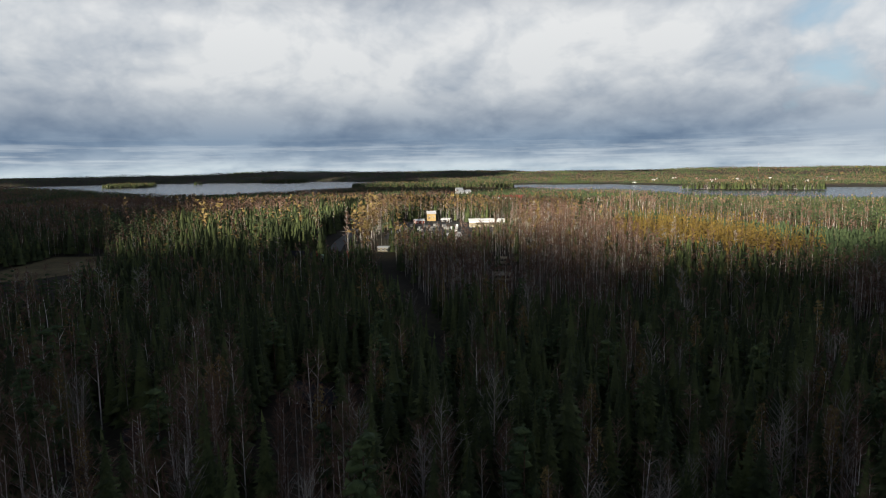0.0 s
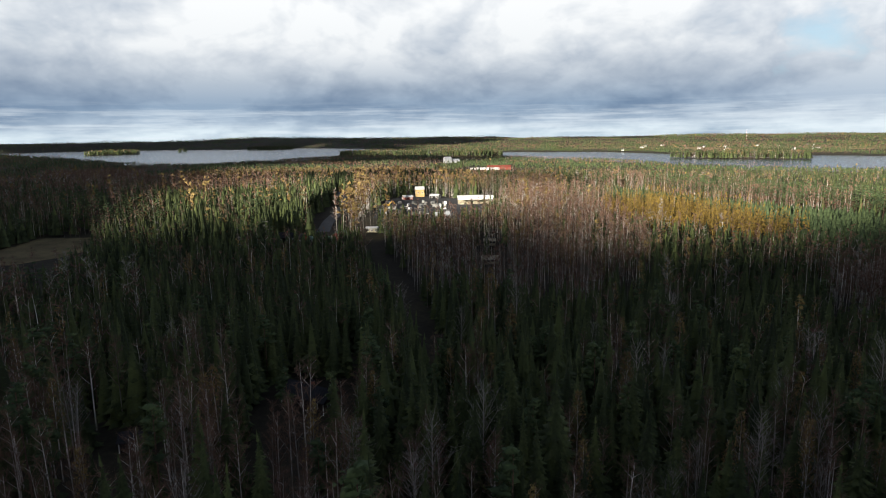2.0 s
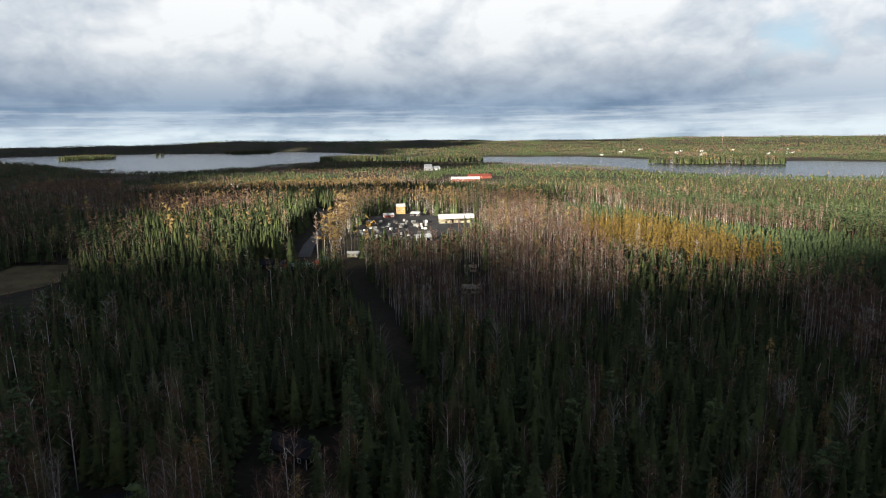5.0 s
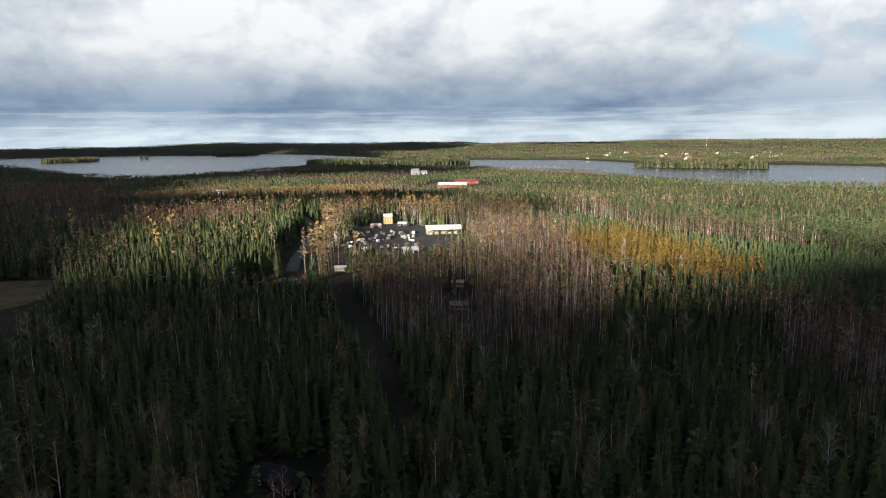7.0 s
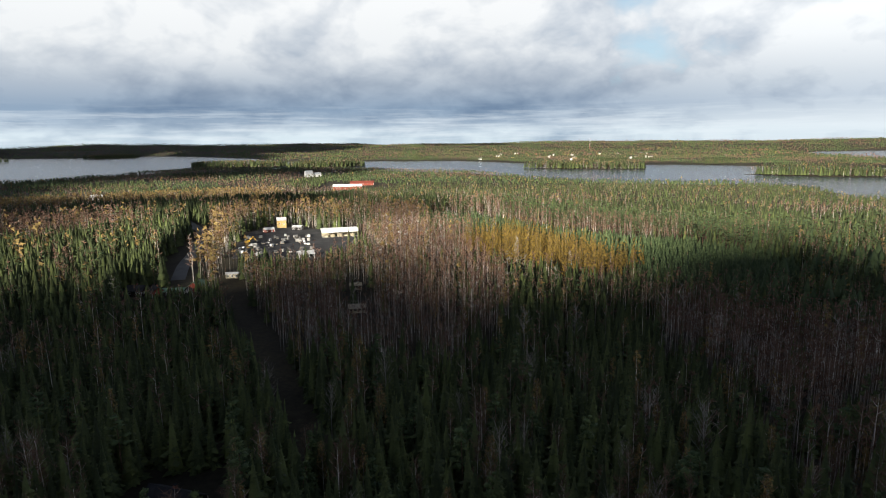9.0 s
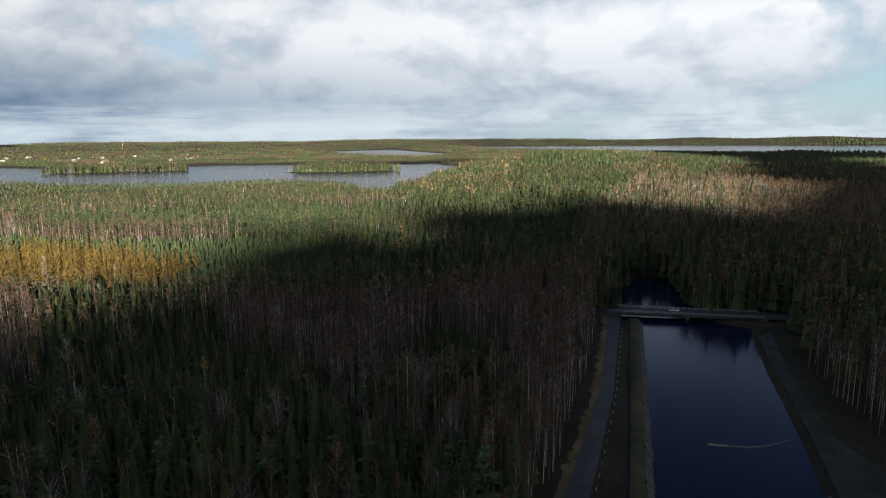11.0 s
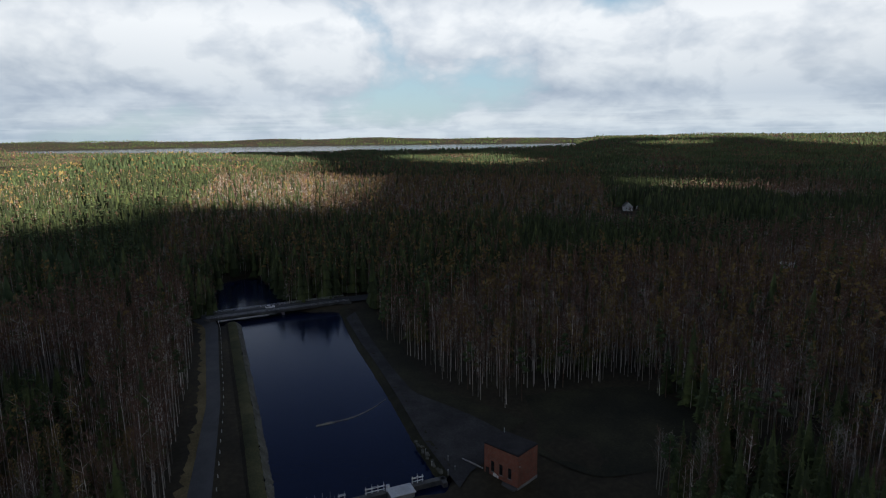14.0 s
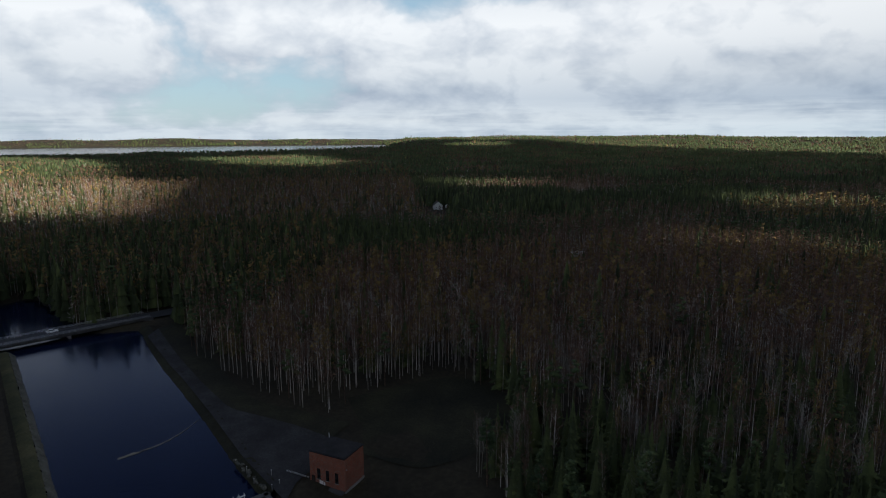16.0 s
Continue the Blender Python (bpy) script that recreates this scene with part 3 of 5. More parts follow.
# ---------------------------------------------------------------- trees
class Pieces:
    """Triangles of one template, by material slot."""

    def __init__(self, seed):
        self.v, self.f, self.m, self.r = [], [], [], np.random.default_rng(seed)

    def tri(self, a, b, c, slot):
        n = len(self.v)
        self.v += [a, b, c]
        self.f.append((n, n + 1, n + 2))
        self.m.append(slot)

    def kite(self, root, left, tip, right, slot):
        n = len(self.v)
        self.v += [root, left, tip, right]
        self.f += [(n, n + 1, n + 2), (n, n + 2, n + 3)]
        self.m += [slot, slot]

    def tube(self, p, q, r0, r1, sides, slot):
        p, q = np.array(p, float), np.array(q, float)
        d = (q - p) / np.linalg.norm(q - p)
        u = np.cross(d, (0.3, 0.9, 0.1))
        u /= np.linalg.norm(u)
        w = np.cross(d, u)
        n = len(self.v)
        for c, r in ((p, r0), (q, r1)):
            for k in range(sides):
                a = 2 * math.pi * k / sides
                self.v.append(tuple(c + r * (math.cos(a) * u + math.sin(a) * w)))
        for k in range(sides):
            j = (k + 1) % sides
            self.f += [(n + k, n + j, n + sides + j), (n + k, n + sides + j, n + sides + k)]
            self.m += [slot, slot]

    def cone(self, z0, z1, r, sides, slot, jag=0.0):
        n = len(self.v)
        turn = self.r.uniform(0, 6)
        for k in range(sides):
            a = turn + 2 * math.pi * (k + self.r.uniform(-0.2, 0.2)) / sides
            q = r * (1 - (jag if k % 2 else 0) + self.r.uniform(-0.12, 0.12))
            self.v.append((q * math.cos(a), q * math.sin(a), z0 + self.r.uniform(-0.3, 0.3) * jag * r))
        self.v.append((self.r.uniform(-0.1, 0.1), self.r.uniform(-0.1, 0.1), z1))
        self.f += [(n + k, n + (k + 1) % sides, n + sides) for k in range(sides)]
        self.m += [slot] * sides

    def blob(self, c, rx, rz, slot):
        """An uneven eight-sided clump."""
        n = len(self.v)
        r = self.r
        for d in ((1, 0, 0), (0, 1, 0), (-1, 0, 0), (0, -1, 0), (0, 0, 1), (0, 0, -1)):
            s = r.uniform(0.75, 1.25)
            self.v.append((c[0] + rx * s * d[0] + r.uniform(-0.2, 0.2) * rx, c[1] + rx * s * d[1] + r.uniform(-0.2, 0.2) * rx, c[2] + rz * s * d[2]))
        for a, b in ((0, 1), (1, 2), (2, 3), (3, 0)):
            self.f += [(n + a, n + b, n + 4), (n + b, n + a, n + 5)]
            self.m += [slot, slot]

    def tuft(self, c, size, slot):
        d = self.r.normal(size=(3, 3)) * size
        self.tri(*(tuple(np.array(c) + e) for e in d), slot)

    def sliver(self, p, q, w, slot):
        """A bundle of fine twigs: long, narrow, pointed."""
        p, q = np.array(p, float), np.array(q, float)
        s = np.cross(q - p, self.r.normal(size=3))
        s *= w / (np.linalg.norm(s) + 1e-9)
        self.tri(tuple(p + s), tuple(p - s), tuple(q), slot)


def spruce(seed, h, wide, layers, boughs, start=0.06, trunk_sides=5, core=True, power=0.85):
    """Bark in slot 0, needles in slot 1: boughs in drooping whorls round a dark core."""
    p = Pieces(seed)
    r = p.r
    if trunk_sides:
        p.tube((0, 0, -0.5), (0, 0, h * 0.96), h * 0.0095, 0.02, trunk_sides, 0)
    if boughs:
        if core:
            p.cone(h * (start + 0.02), h * 0.95, wide * 0.62, 7, 1, 0.2)
        for i in range(layers):
            u = (i + r.uniform(-0.3, 0.3)) / layers
            z = h * (start + (0.985 - start) * u)
            reach = wide * (1 - u) ** power * r.uniform(0.85, 1.12) + 0.12
            n = max(4, round(boughs * (1 - 0.45 * u)))
            turn = r.uniform(0, 6.3)
            for k in range(n):
                a = turn + 2 * math.pi * (k + r.uniform(-0.25, 0.25)) / n
                q = reach * r.uniform(0.72, 1.18)
                w = min(0.34 * q, 1.9 * q / n) * r.uniform(0.8, 1.2)
                c, s = math.cos(a), math.sin(a)
                drop = q * (0.62 - 0.40 * u) + r.uniform(-0.15, 0.15)
                zz = z + r.uniform(-0.5, 0.5) * h / layers
                p.kite((0, 0, zz + 0.25 * q), (0.55 * q * c - w * s, 0.55 * q * s + w * c, zz - 0.75 * drop), (q * c, q * s, zz - drop + 0.08 * q), (0.55 * q * c + w * s, 0.55 * q * s - w * c, zz - 0.75 * drop), 1)
        p.cone(h * 0.93, h * 1.01, 0.22, 4, 1)
    else:
        for i in range(layers):
            u = i / layers
            z = h * (start + (0.95 - start) * u)
            p.cone(z, min(h * 1.01, z + h * (1.7 / layers) * (1 - 0.3 * u)), wide * (1 - u) ** power + 0.15, 8 if layers > 3 else 5, 1, 0.42 if layers > 2 else 0.15)
    return p


def pine(seed, h, wide, clumps, tufts, trunk_sides=5, base=0.55):
    p = Pieces(seed)
    r = p.r
    lean = r.uniform(-0.4, 0.4, 2)
    if trunk_sides > 2:
        p.tube((0, 0, -0.5), (lean[0], lean[1], h * 0.93), h * 0.0095, 0.05, trunk_sides, 0)
    elif trunk_sides:
        for d in ((0.2, 0), (0, 0.2)):
            p.tri((d[0], d[1], -0.5), (-d[0], -d[1], -0.5), (lean[0], lean[1], h * 0.9), 0)
    for k in range(clumps):
        u = (k + 0.5) / clumps
        z = h * (base + (0.97 - base) * u)
        reach = wide * (0.75 - 0.62 * abs(u - 0.3)) * r.uniform(0.6, 1.1) * (1 - u * 0.45)
        a = r.uniform(0, 6.3) + k * 2.4
        c = (lean[0] * u + reach * math.cos(a), lean[1] * u + reach * math.sin(a), z)
        if trunk_sides > 3 and tufts:
            p.tube((lean[0] * u, lean[1] * u, z - 0.9), c, 0.06, 0.02, 3, 0)
        size = wide * r.uniform(0.36, 0.52) * (1.15 - 0.45 * u)
        p.blob(c, size, size * 0.55, 1)
        for _ in range(tufts):
            d = r.normal(size=3)
            d *= size * r.uniform(0.7, 1.15) / np.linalg.norm(d)
            p.tuft((c[0] + d[0], c[1] + d[1], c[2] + d[2] * 0.6), size * 0.26, 1)
    return p


def birch(seed, h, wide, limbs, twigs, twig_w, leaves=0, leaf=0.3, trunk_sides=5, twin=False, base=0.42):
    """Bark in slot 0, twigs in slot 1, leaves in slot 2."""
    p = Pieces(seed)
    r = p.r
    stems = [(0.0, 0.0)] if not twin else [(-0.5, 0.2), (0.5, -0.3)]
    for sx, sy in stems:
        bend = r.uniform(-0.5, 0.5, 2) + np.array((sx, sy)) * 1.6
        knots = [np.array((sx * 0.6 + bend[0] * t * t, sy * 0.6 + bend[1] * t * t, h * t)) for t in (-0.02, 0.35, 0.7, 0.98)]
        if trunk_sides > 2:
            for (a, b), (ra, rb) in zip(zip(knots, knots[1:]), ((0.0058, 0.0046), (0.0046, 0.0026), (0.0026, 0.0006))):
                p.tube(a, b, h * ra * (1.2 if trunk_sides > 3 else 1.0), h * rb * (1.2 if trunk_sides > 3 else 1.0), trunk_sides, 0)
        elif trunk_sides:
            w = h * 0.0046
            for d in ((w, 0, 0), (0, w, 0)):
                p.tri(tuple(knots[0] + d), tuple(knots[0] - d), tuple(knots[3]), 0)
        ends = []
        for k in range(limbs):
            u = base + (0.95 - base) * (k + r.uniform(0, 0.8)) / limbs
            a = k * 2.4 + r.uniform(-0.5, 0.5)
            root = np.array((np.interp(u, (0, 0.35, 0.7, 1), [q[0] for q in knots]), np.interp(u, (0, 0.35, 0.7, 1), [q[1] for q in knots]), u * h))
            reach = wide * (1.05 - 0.75 * (u - base) / (1 - base)) * r.uniform(0.7, 1.1)
            tip = root + np.array((reach * math.cos(a), reach * math.sin(a), reach * r.uniform(0.9, 1.7)))
            ends.append((root, tip))
            if trunk_sides > 2:
                p.tube(root, tip, h * 0.0022, 0.012, 3, 0 if r.uniform() < 0.55 else 1)
        for _ in range(twigs // len(stems)):
            if ends and r.uniform() < 0.8:
                root, tip = ends[r.integers(len(ends))]
                at = root + (tip - root) * r.uniform(0.25, 1.0)
            else:
                u = r.uniform(base, 0.97)
                at = np.array((bend[0] * u * u + sx, bend[1] * u * u + sy, u * h)) + r.normal(size=3) * wide * 0.33 * (1.15 - u)
            d = np.array((r.normal() * 0.7, r.normal() * 0.7, r.uniform(0.1, 1.3)))
            d *= r.uniform(0.7, 1.5) * wide * 0.42 / np.linalg.norm(d)
            p.sliver(at, at + d, twig_w, 1)
        for _ in range(leaves // len(stems)):
            u = r.uniform(base, 1.0)
            rad = wide * (0.95 - 0.75 * (u - base) / (1 - base)) * math.sqrt(r.uniform(0.05, 1))
            a = r.uniform(0, 6.3)
            p.tuft((rad * math.cos(a), rad * math.sin(a), u * h), leaf, 2)
    return p


def bush(seed, h, wide, tufts, slot=1):
    p = Pieces(seed)
    for k in range(3):
        a = p.r.uniform(0, 6.3)
        p.tube((0, 0, -0.2), (0.3 * wide * math.cos(a), 0.3 * wide * math.sin(a), h * 0.6), 0.05, 0.02, 3, 0)
    for _ in range(tufts):
        d = p.r.normal(size=3) * (wide * 0.4, wide * 0.4, h * 0.3)
        p.tuft((d[0], d[1], h * 0.55 + d[2] * 0.6), wide * 0.14, slot)
    return p


def mesh_of(name, v, f, m, mats):
    me = bpy.data.meshes.new(name)
    f = np.asarray(f, np.int32)
    me.vertices.add(len(v))
    me.vertices.foreach_set("co", np.asarray(v, np.float32).ravel())
    me.loops.add(f.size)
    me.loops.foreach_set("vertex_index", f.ravel())
    me.polygons.add(len(f))
    me.polygons.foreach_set("loop_start", np.arange(0, f.size, 3, dtype=np.int32))
    me.polygons.foreach_set("material_index", np.asarray(m, np.int32))
    me.update(calc_edges=True)
    for x in mats:
        me.materials.append(x)
    return me


def joined(name, templates, xyz, scale, mats, label, category, seed):
    """Many trees of a wood as one mesh: each a template turned, scaled and set on its place."""
    r = np.random.default_rng(seed)
    pick, turn = r.integers(len(templates), size=len(xyz)), r.uniform(0, 2 * math.pi, len(xyz))
    fat = scale * r.uniform(0.92, 1.3, len(xyz))
    V, F, M, n = [], [], [], 0
    for k, t in enumerate(templates):
        i = np.flatnonzero(pick == k)
        if not len(i):
            continue
        tv, tf, tm = np.array(t.v), np.array(t.f), np.array(t.m)
        c, s = np.cos(turn[i])[:, None], np.sin(turn[i])[:, None]
        x = (tv[:, 0] * c - tv[:, 1] * s) * fat[i][:, None] + xyz[i, 0][:, None]
        y = (tv[:, 0] * s + tv[:, 1] * c) * fat[i][:, None] + xyz[i, 1][:, None]
        z = tv[:, 2] * scale[i][:, None] + xyz[i, 2][:, None]
        V.append(np.stack([x, y, z], -1).reshape(-1, 3))
        F.append((tf[None] + (np.arange(len(i)) * len(tv))[:, None, None] + n).reshape(-1, 3))
        M.append(np.tile(tm, len(i)))
        n += len(i) * len(tv)
    if not n:
        return None
    return tagged(new(name, mesh_of(name, np.concatenate(V), np.concatenate(F), np.concatenate(M), mats)), label, category, kind="stuff")


# ---- kinds of tree: materials, words, and templates from fine to coarse
H = 20.0
KINDS = {
    "spruce": dict(mats=[SPRUCE_BARK, NEEDLES], parts=("trunk", "crown"), label="tall dark green pointed spruce in the forest",
                   lods=[[spruce(k, H, 3.5 + 0.35 * (k % 3), 26, 12, power=1.0) for k in range(5)], [spruce(10 + k, H, 3.4 + 0.25 * k, 11, 7, trunk_sides=0, power=1.0) for k in range(4)],
                         [spruce(20 + k, H, 3.1 + 0.2 * k, 4, 0, trunk_sides=0, power=1.0) for k in range(4)], [spruce(30 + k, H, 3.3, 2, 0, trunk_sides=0, power=1.0) for k in range(3)], [spruce(40 + k, H, 3.0, 1, 0, trunk_sides=0) for k in range(3)],
                         [spruce(45 + k, H, 6.5, 1, 0, trunk_sides=0) for k in range(3)]]),
    "pine": dict(mats=[PINE_BARK, PINE], parts=("trunk", "crown"), label="tall pine with a reddish bare trunk",
                 lods=[[pine(50 + k, H, 2.6, 13, 22) for k in range(4)], [pine(60 + k, H, 2.7, 8, 8, 4) for k in range(4)], [pine(70 + k, H, 2.8, 4, 3, 3) for k in range(4)],
                       [pine(80 + k, H, 4.4, 1, 0, 2, 0.5) for k in range(3)], [spruce(90 + k, H, 2.9, 1, 0, 0.52, 0) for k in range(3)], [spruce(95 + k, H, 7.0, 1, 0, 0.3, 0) for k in range(3)]]),
    "birch": dict(mats=[BIRCH_BARK, TWIGS], parts=("trunk", "crown"), label="bare birch with white trunk and reddish twigs",
                  lods=[[birch(100 + k, H, 2.8, 15, 400, 0.030, twin=k == 3, base=0.36) for k in range(5)], [birch(110 + k, H, 2.9, 5, 72, 0.095, trunk_sides=3, base=0.36) for k in range(4)],
                        [birch(120 + k, H, 2.8, 0, 24, 0.22, trunk_sides=2, base=0.36) for k in range(5)], [birch(130 + k, H, 2.7, 0, 8, 0.46, trunk_sides=2, base=0.35) for k in range(4)],
                        [birch(140 + k, H, 4.0, 0, 4, 1.5, trunk_sides=0, base=0.25) for k in range(3)], [birch(145 + k, H, 9.0, 0, 4, 3.6, trunk_sides=0, base=0.2) for k in range(3)]]),
    "gold": dict(mats=[BIRCH_BARK, TWIGS, GOLD], parts=("trunk", "crown", "foliage"), label="birch with white trunk and thin yellow leaves",
                 lods=[[birch(150 + k, H, 2.6, 14, 200, 0.03, 420, 0.17) for k in range(4)], [birch(160 + k, H, 2.5, 5, 60, 0.06, 90, 0.32, 3) for k in range(4)],
                       [birch(170 + k, H, 2.4, 0, 16, 0.16, 22, 0.62, 2) for k in range(4)], [birch(180 + k, H, 2.5, 0, 5, 0.45, 8, 0.8, 2) for k in range(3)], [birch(190 + k, H, 4.0, 0, 2, 1.1, 4, 1.7, 0, base=0.25) for k in range(3)], [birch(195 + k, H, 9.0, 0, 2, 3.0, 4, 3.6, 0, base=0.2) for k in range(3)]]),
    "larch": dict(mats=[SPRUCE_BARK, LARCH], parts=("trunk", "crown"), label="golden larch with a bare lower trunk",
                  lods=[[spruce(200 + k, H, 1.7, 14, 9, 0.42, core=False) for k in range(3)], [spruce(210 + k, H, 1.7, 10, 7, 0.42, 3, False) for k in range(3)], [spruce(220 + k, H, 1.6, 7, 6, 0.40, 3, False) for k in range(4)],
                        [spruce(230 + k, H, 1.9, 2, 0, 0.4, 3) for k in range(3)], [spruce(240 + k, H, 2.6, 1, 0, 0.3, 0) for k in range(2)]]),
    "young": dict(mats=[PINE_BARK, YOUNG], parts=("trunk", "crown"), label="young bushy green pine in a plantation",
                  lods=[[spruce(250 + k, H, 4.0, 10, 9, 0.02, 3, power=0.7) for k in range(3)], [spruce(260 + k, H, 4.4, 7, 7, 0.02, 0, power=0.6) for k in range(3)], [spruce(270 + k, H, 4.2, 4, 0, 0.03, 0, False, power=0.75) for k in range(4)],
                        [spruce(280 + k, H, 5.4, 2, 0, 0.03, 0, power=0.6) for k in range(3)], [spruce(290 + k, H, 6.0, 1, 0, 0.03, 0) for k in range(2)]]),
    "aspen": dict(mats=[ASPEN, ASPEN], parts=("trunk", "crown"), label="leafless grey aspen with a wide crown",
                  lods=[[birch(300 + k, H, 4.0, 30, 170, 0.022, twin=k == 1, base=0.35) for k in range(3)], [birch(310 + k, H, 3.6, 9, 120, 0.06, trunk_sides=3, base=0.35) for k in range(3)],
                        [birch(320 + k, H, 3.2, 0, 34, 0.15, trunk_sides=2, base=0.35) for k in range(3)], [birch(330 + k, H, 3.2, 0, 9, 0.4, trunk_sides=2) for k in range(2)], [birch(340 + k, H, 4.6, 0, 5, 1.2, trunk_sides=0, base=0.3) for k in range(2)]]),
}
NAMES = list(KINDS)

# ---- stands: outline, stems a hectare, height, and shares of spruce, pine, birch, gold, larch, young, aspen; later ones lie over earlier ones
STANDS = [
    ([(-591, 971), (-458, 1001), (-304, 673), (-406, 663)], 700, 17, (1, 0, 8, 1, 0, 0, 0)),
    ([(-324, 795), (-259, 827), (-21, 944), (-10, 763), (-211, 653), (-267, 665)], 600, 15, (2, 1, 2, 5, 0, 0, 0)),
    ([(-217, 654), (-3, 715), (104, 583), (-3, 550), (-91, 544)], 800, 20, (9, 1, 0.5, 0, 0, 0, 0)),
    ([(60, 1200), (90, 720), (160, 600), (300, 520), (520, 430), (760, 640), (600, 960)], 800, 10.5, (2, 8, 0.6, 0.4, 0, 0, 0)),
    ([(1176, 925), (1902, 764), (1300, 500), (782, 258), (552, 215), (487, 388), (700, 600)], 700, 17, (4, 5, 1, 0.6, 0, 0, 0)),
    ([(1500, 900), (1900, 760), (1500, 450), (1250, 560)], 500, 14, (1, 3, 4, 1.2, 0, 0, 0)),
    ([(1000, 420), (1150, 330), (960, 240), (880, 300)], 600, 16, (3, 1, 5, 1, 0, 0, 0)),
    ([(230, 480), (560, 400), (600, 260), (440, 190), (330, 250), (240, 330)], 750, 18, (4, 6, 0.5, 0, 0, 0, 0)),
    ([(262, 333), (445, 207), (334, 133), (282, 130), (209, 180), (177, 227)], 700, 17, (5, 3, 1.5, 0.3, 0, 1, 0)),
    ([(330, 150), (560, 230), (880, 290), (900, 170), (520, 90), (400, 110)], 700, 18, (1.5, 0.5, 7, 0.7, 0, 0, 0.8)),
    ([(939, 202), (986, -269), (506, -149), (507, 93)], 700, 18, (0.6, 0.4, 8, 1.6, 0, 0, 0.3)),
    ([(980, 240), (1400, 200), (1400, -350), (1000, -280)], 600, 18, (3, 1.5, 5, 0.7, 0, 0, 0)),
    ([(506, 84), (499, -76), (301, -40), (284, 13), (310, 59), (345, 122), (430, 140)], 600, 20, (4.5, 0.8, 3, 1.6, 0, 0, 0)),
    ([(669, -196), (707, -379), (442, -283), (469, -165)], 800, 19, (9, 1, 0.8, 0.1, 0, 0, 0)),
    ([(210, 5), (300, -20), (350, -60), (347, -303), (240, -330), (60, -190), (98, -92), (150, -85), (192, -70), (192, -20)], 900, 19, (0.4, 0.1, 8.2, 2.0, 0, 0, 0.3)),
    ([(98, -92), (150, -85), (180, -130), (120, -190), (60, -190)], 650, 15, (2.2, 0.4, 6, 1.4, 0, 0, 1.0)),
    ([(380, -400), (500, -480), (520, -620), (380, -600)], 500, 16, (1, 1, 3, 5, 0, 0, 0)),
    ([(225, -280), (262, -290), (245, -335), (212, -325)], 600, 18, (1, 0, 1, 7, 0, 0, 0)),
    ([(198, 569), (241, 519), (293, 443), (334, 400), (265, 316), (237, 357), (186, 401), (158, 453)], 650, 19, (1, 9, 0.4, 0, 0, 0, 0)),
    ([(95, 540), (152, 455), (171, 382), (225, 345), (262, 310), (262, 260), (211, 235), (165, 255), (160, 320), (150, 375), (110, 390), (90, 420)], 1300, 8.5, (0.6, 0, 0.2, 0, 0, 9, 0)),
    ([(50, 560), (95, 540), (100, 430), (70, 440), (50, 500)], 900, 18, (1, 2, 7, 1, 0, 0, 0)),
    ([(-18, 291), (44, 332), (103, 340), (95, 275), (91, 236), (53, 191), (17, 200), (-20, 233)], 800, 17, (0.9, 0.1, 9, 0.3, 0, 0, 0.4)),
    ([(40, 400), (110, 400), (110, 340), (44, 332)], 900, 18, (0.5, 0.2, 9, 0.4, 0, 0, 0.3)),
    ([(125, 250), (215, 175), (330, 145), (268, 100), (225, 88), (150, 68), (110, 62), (112, 100), (136, 152), (118, 203)], 1000, 20, (0.5, 0.2, 9, 0.3, 0, 0, 0.3)),
    ([(128, 130), (200, 142), (190, 105), (150, 92)], 800, 15, (9, 1, 0.8, 0, 0, 0, 0)),
    ([(100, 95), (118, 110), (150, 88), (125, 66), (104, 66)], 700, 17, (3, 0.6, 5, 0.8, 0, 0, 0.3)),
    ([(-135, 210), (-67, 262), (-23, 231), (16, 195), (53, 191), (91, 240), (128, 250), (135, 215), (128, 165), (108, 110), (96, 62), (60, 30), (0, 40), (-160, 70)], 760, 17.5, (8.6, 0.5, 1.1, 0.25, 0, 0, 0.15)),
    ([(-110, 150), (-70, 128), (-38, 116), (-8, 100), (-4, 60), (-90, 60)], 480, 19, (1.8, 0.8, 6, 0.7, 0, 0, 0.5)),
    ([(-8, 84), (60, 100), (80, 84), (50, 55), (-4, 60)], 520, 17, (5, 0.3, 2.5, 0.5, 0, 0, 1.2)),
    ([(-188, 419), (-188, 563), (-95, 600), (-72, 480), (-64, 300), (-80, 268), (-116, 282)], 650, 21, (8, 1.2, 0.8, 0.3, 0, 0, 0)),
    ([(-310, 483), (-201, 450), (-139, 326), (-170, 330), (-205, 335)], 550, 20, (1.5, 7, 1.5, 0.2, 0, 0, 0)),
    ([(-221, 525), (-111, 548), (-116, 450), (-172, 416)], 700, 19, (1, 0.3, 7, 0.6, 0, 0, 0)),
    ([(-62, 500), (-56, 589), (35, 540), (47, 470), (40, 440), (14, 450), (-8, 505), (-36, 480), (-54, 430)], 600, 18, (1.5, 0.6, 5, 3, 0, 0, 0)),
    ([(-56, 430), (-38, 430), (-38, 360), (-18, 291), (-36, 290), (-54, 310)], 650, 21, (0.8, 0.2, 5, 4, 0, 0, 0.8)),
    ([(100, 365), (142, 380), (160, 338), (178, 286), (152, 260), (98, 306)], 1000, 16, (0, 0, 0.3, 0, 9.5, 0, 0)),
]
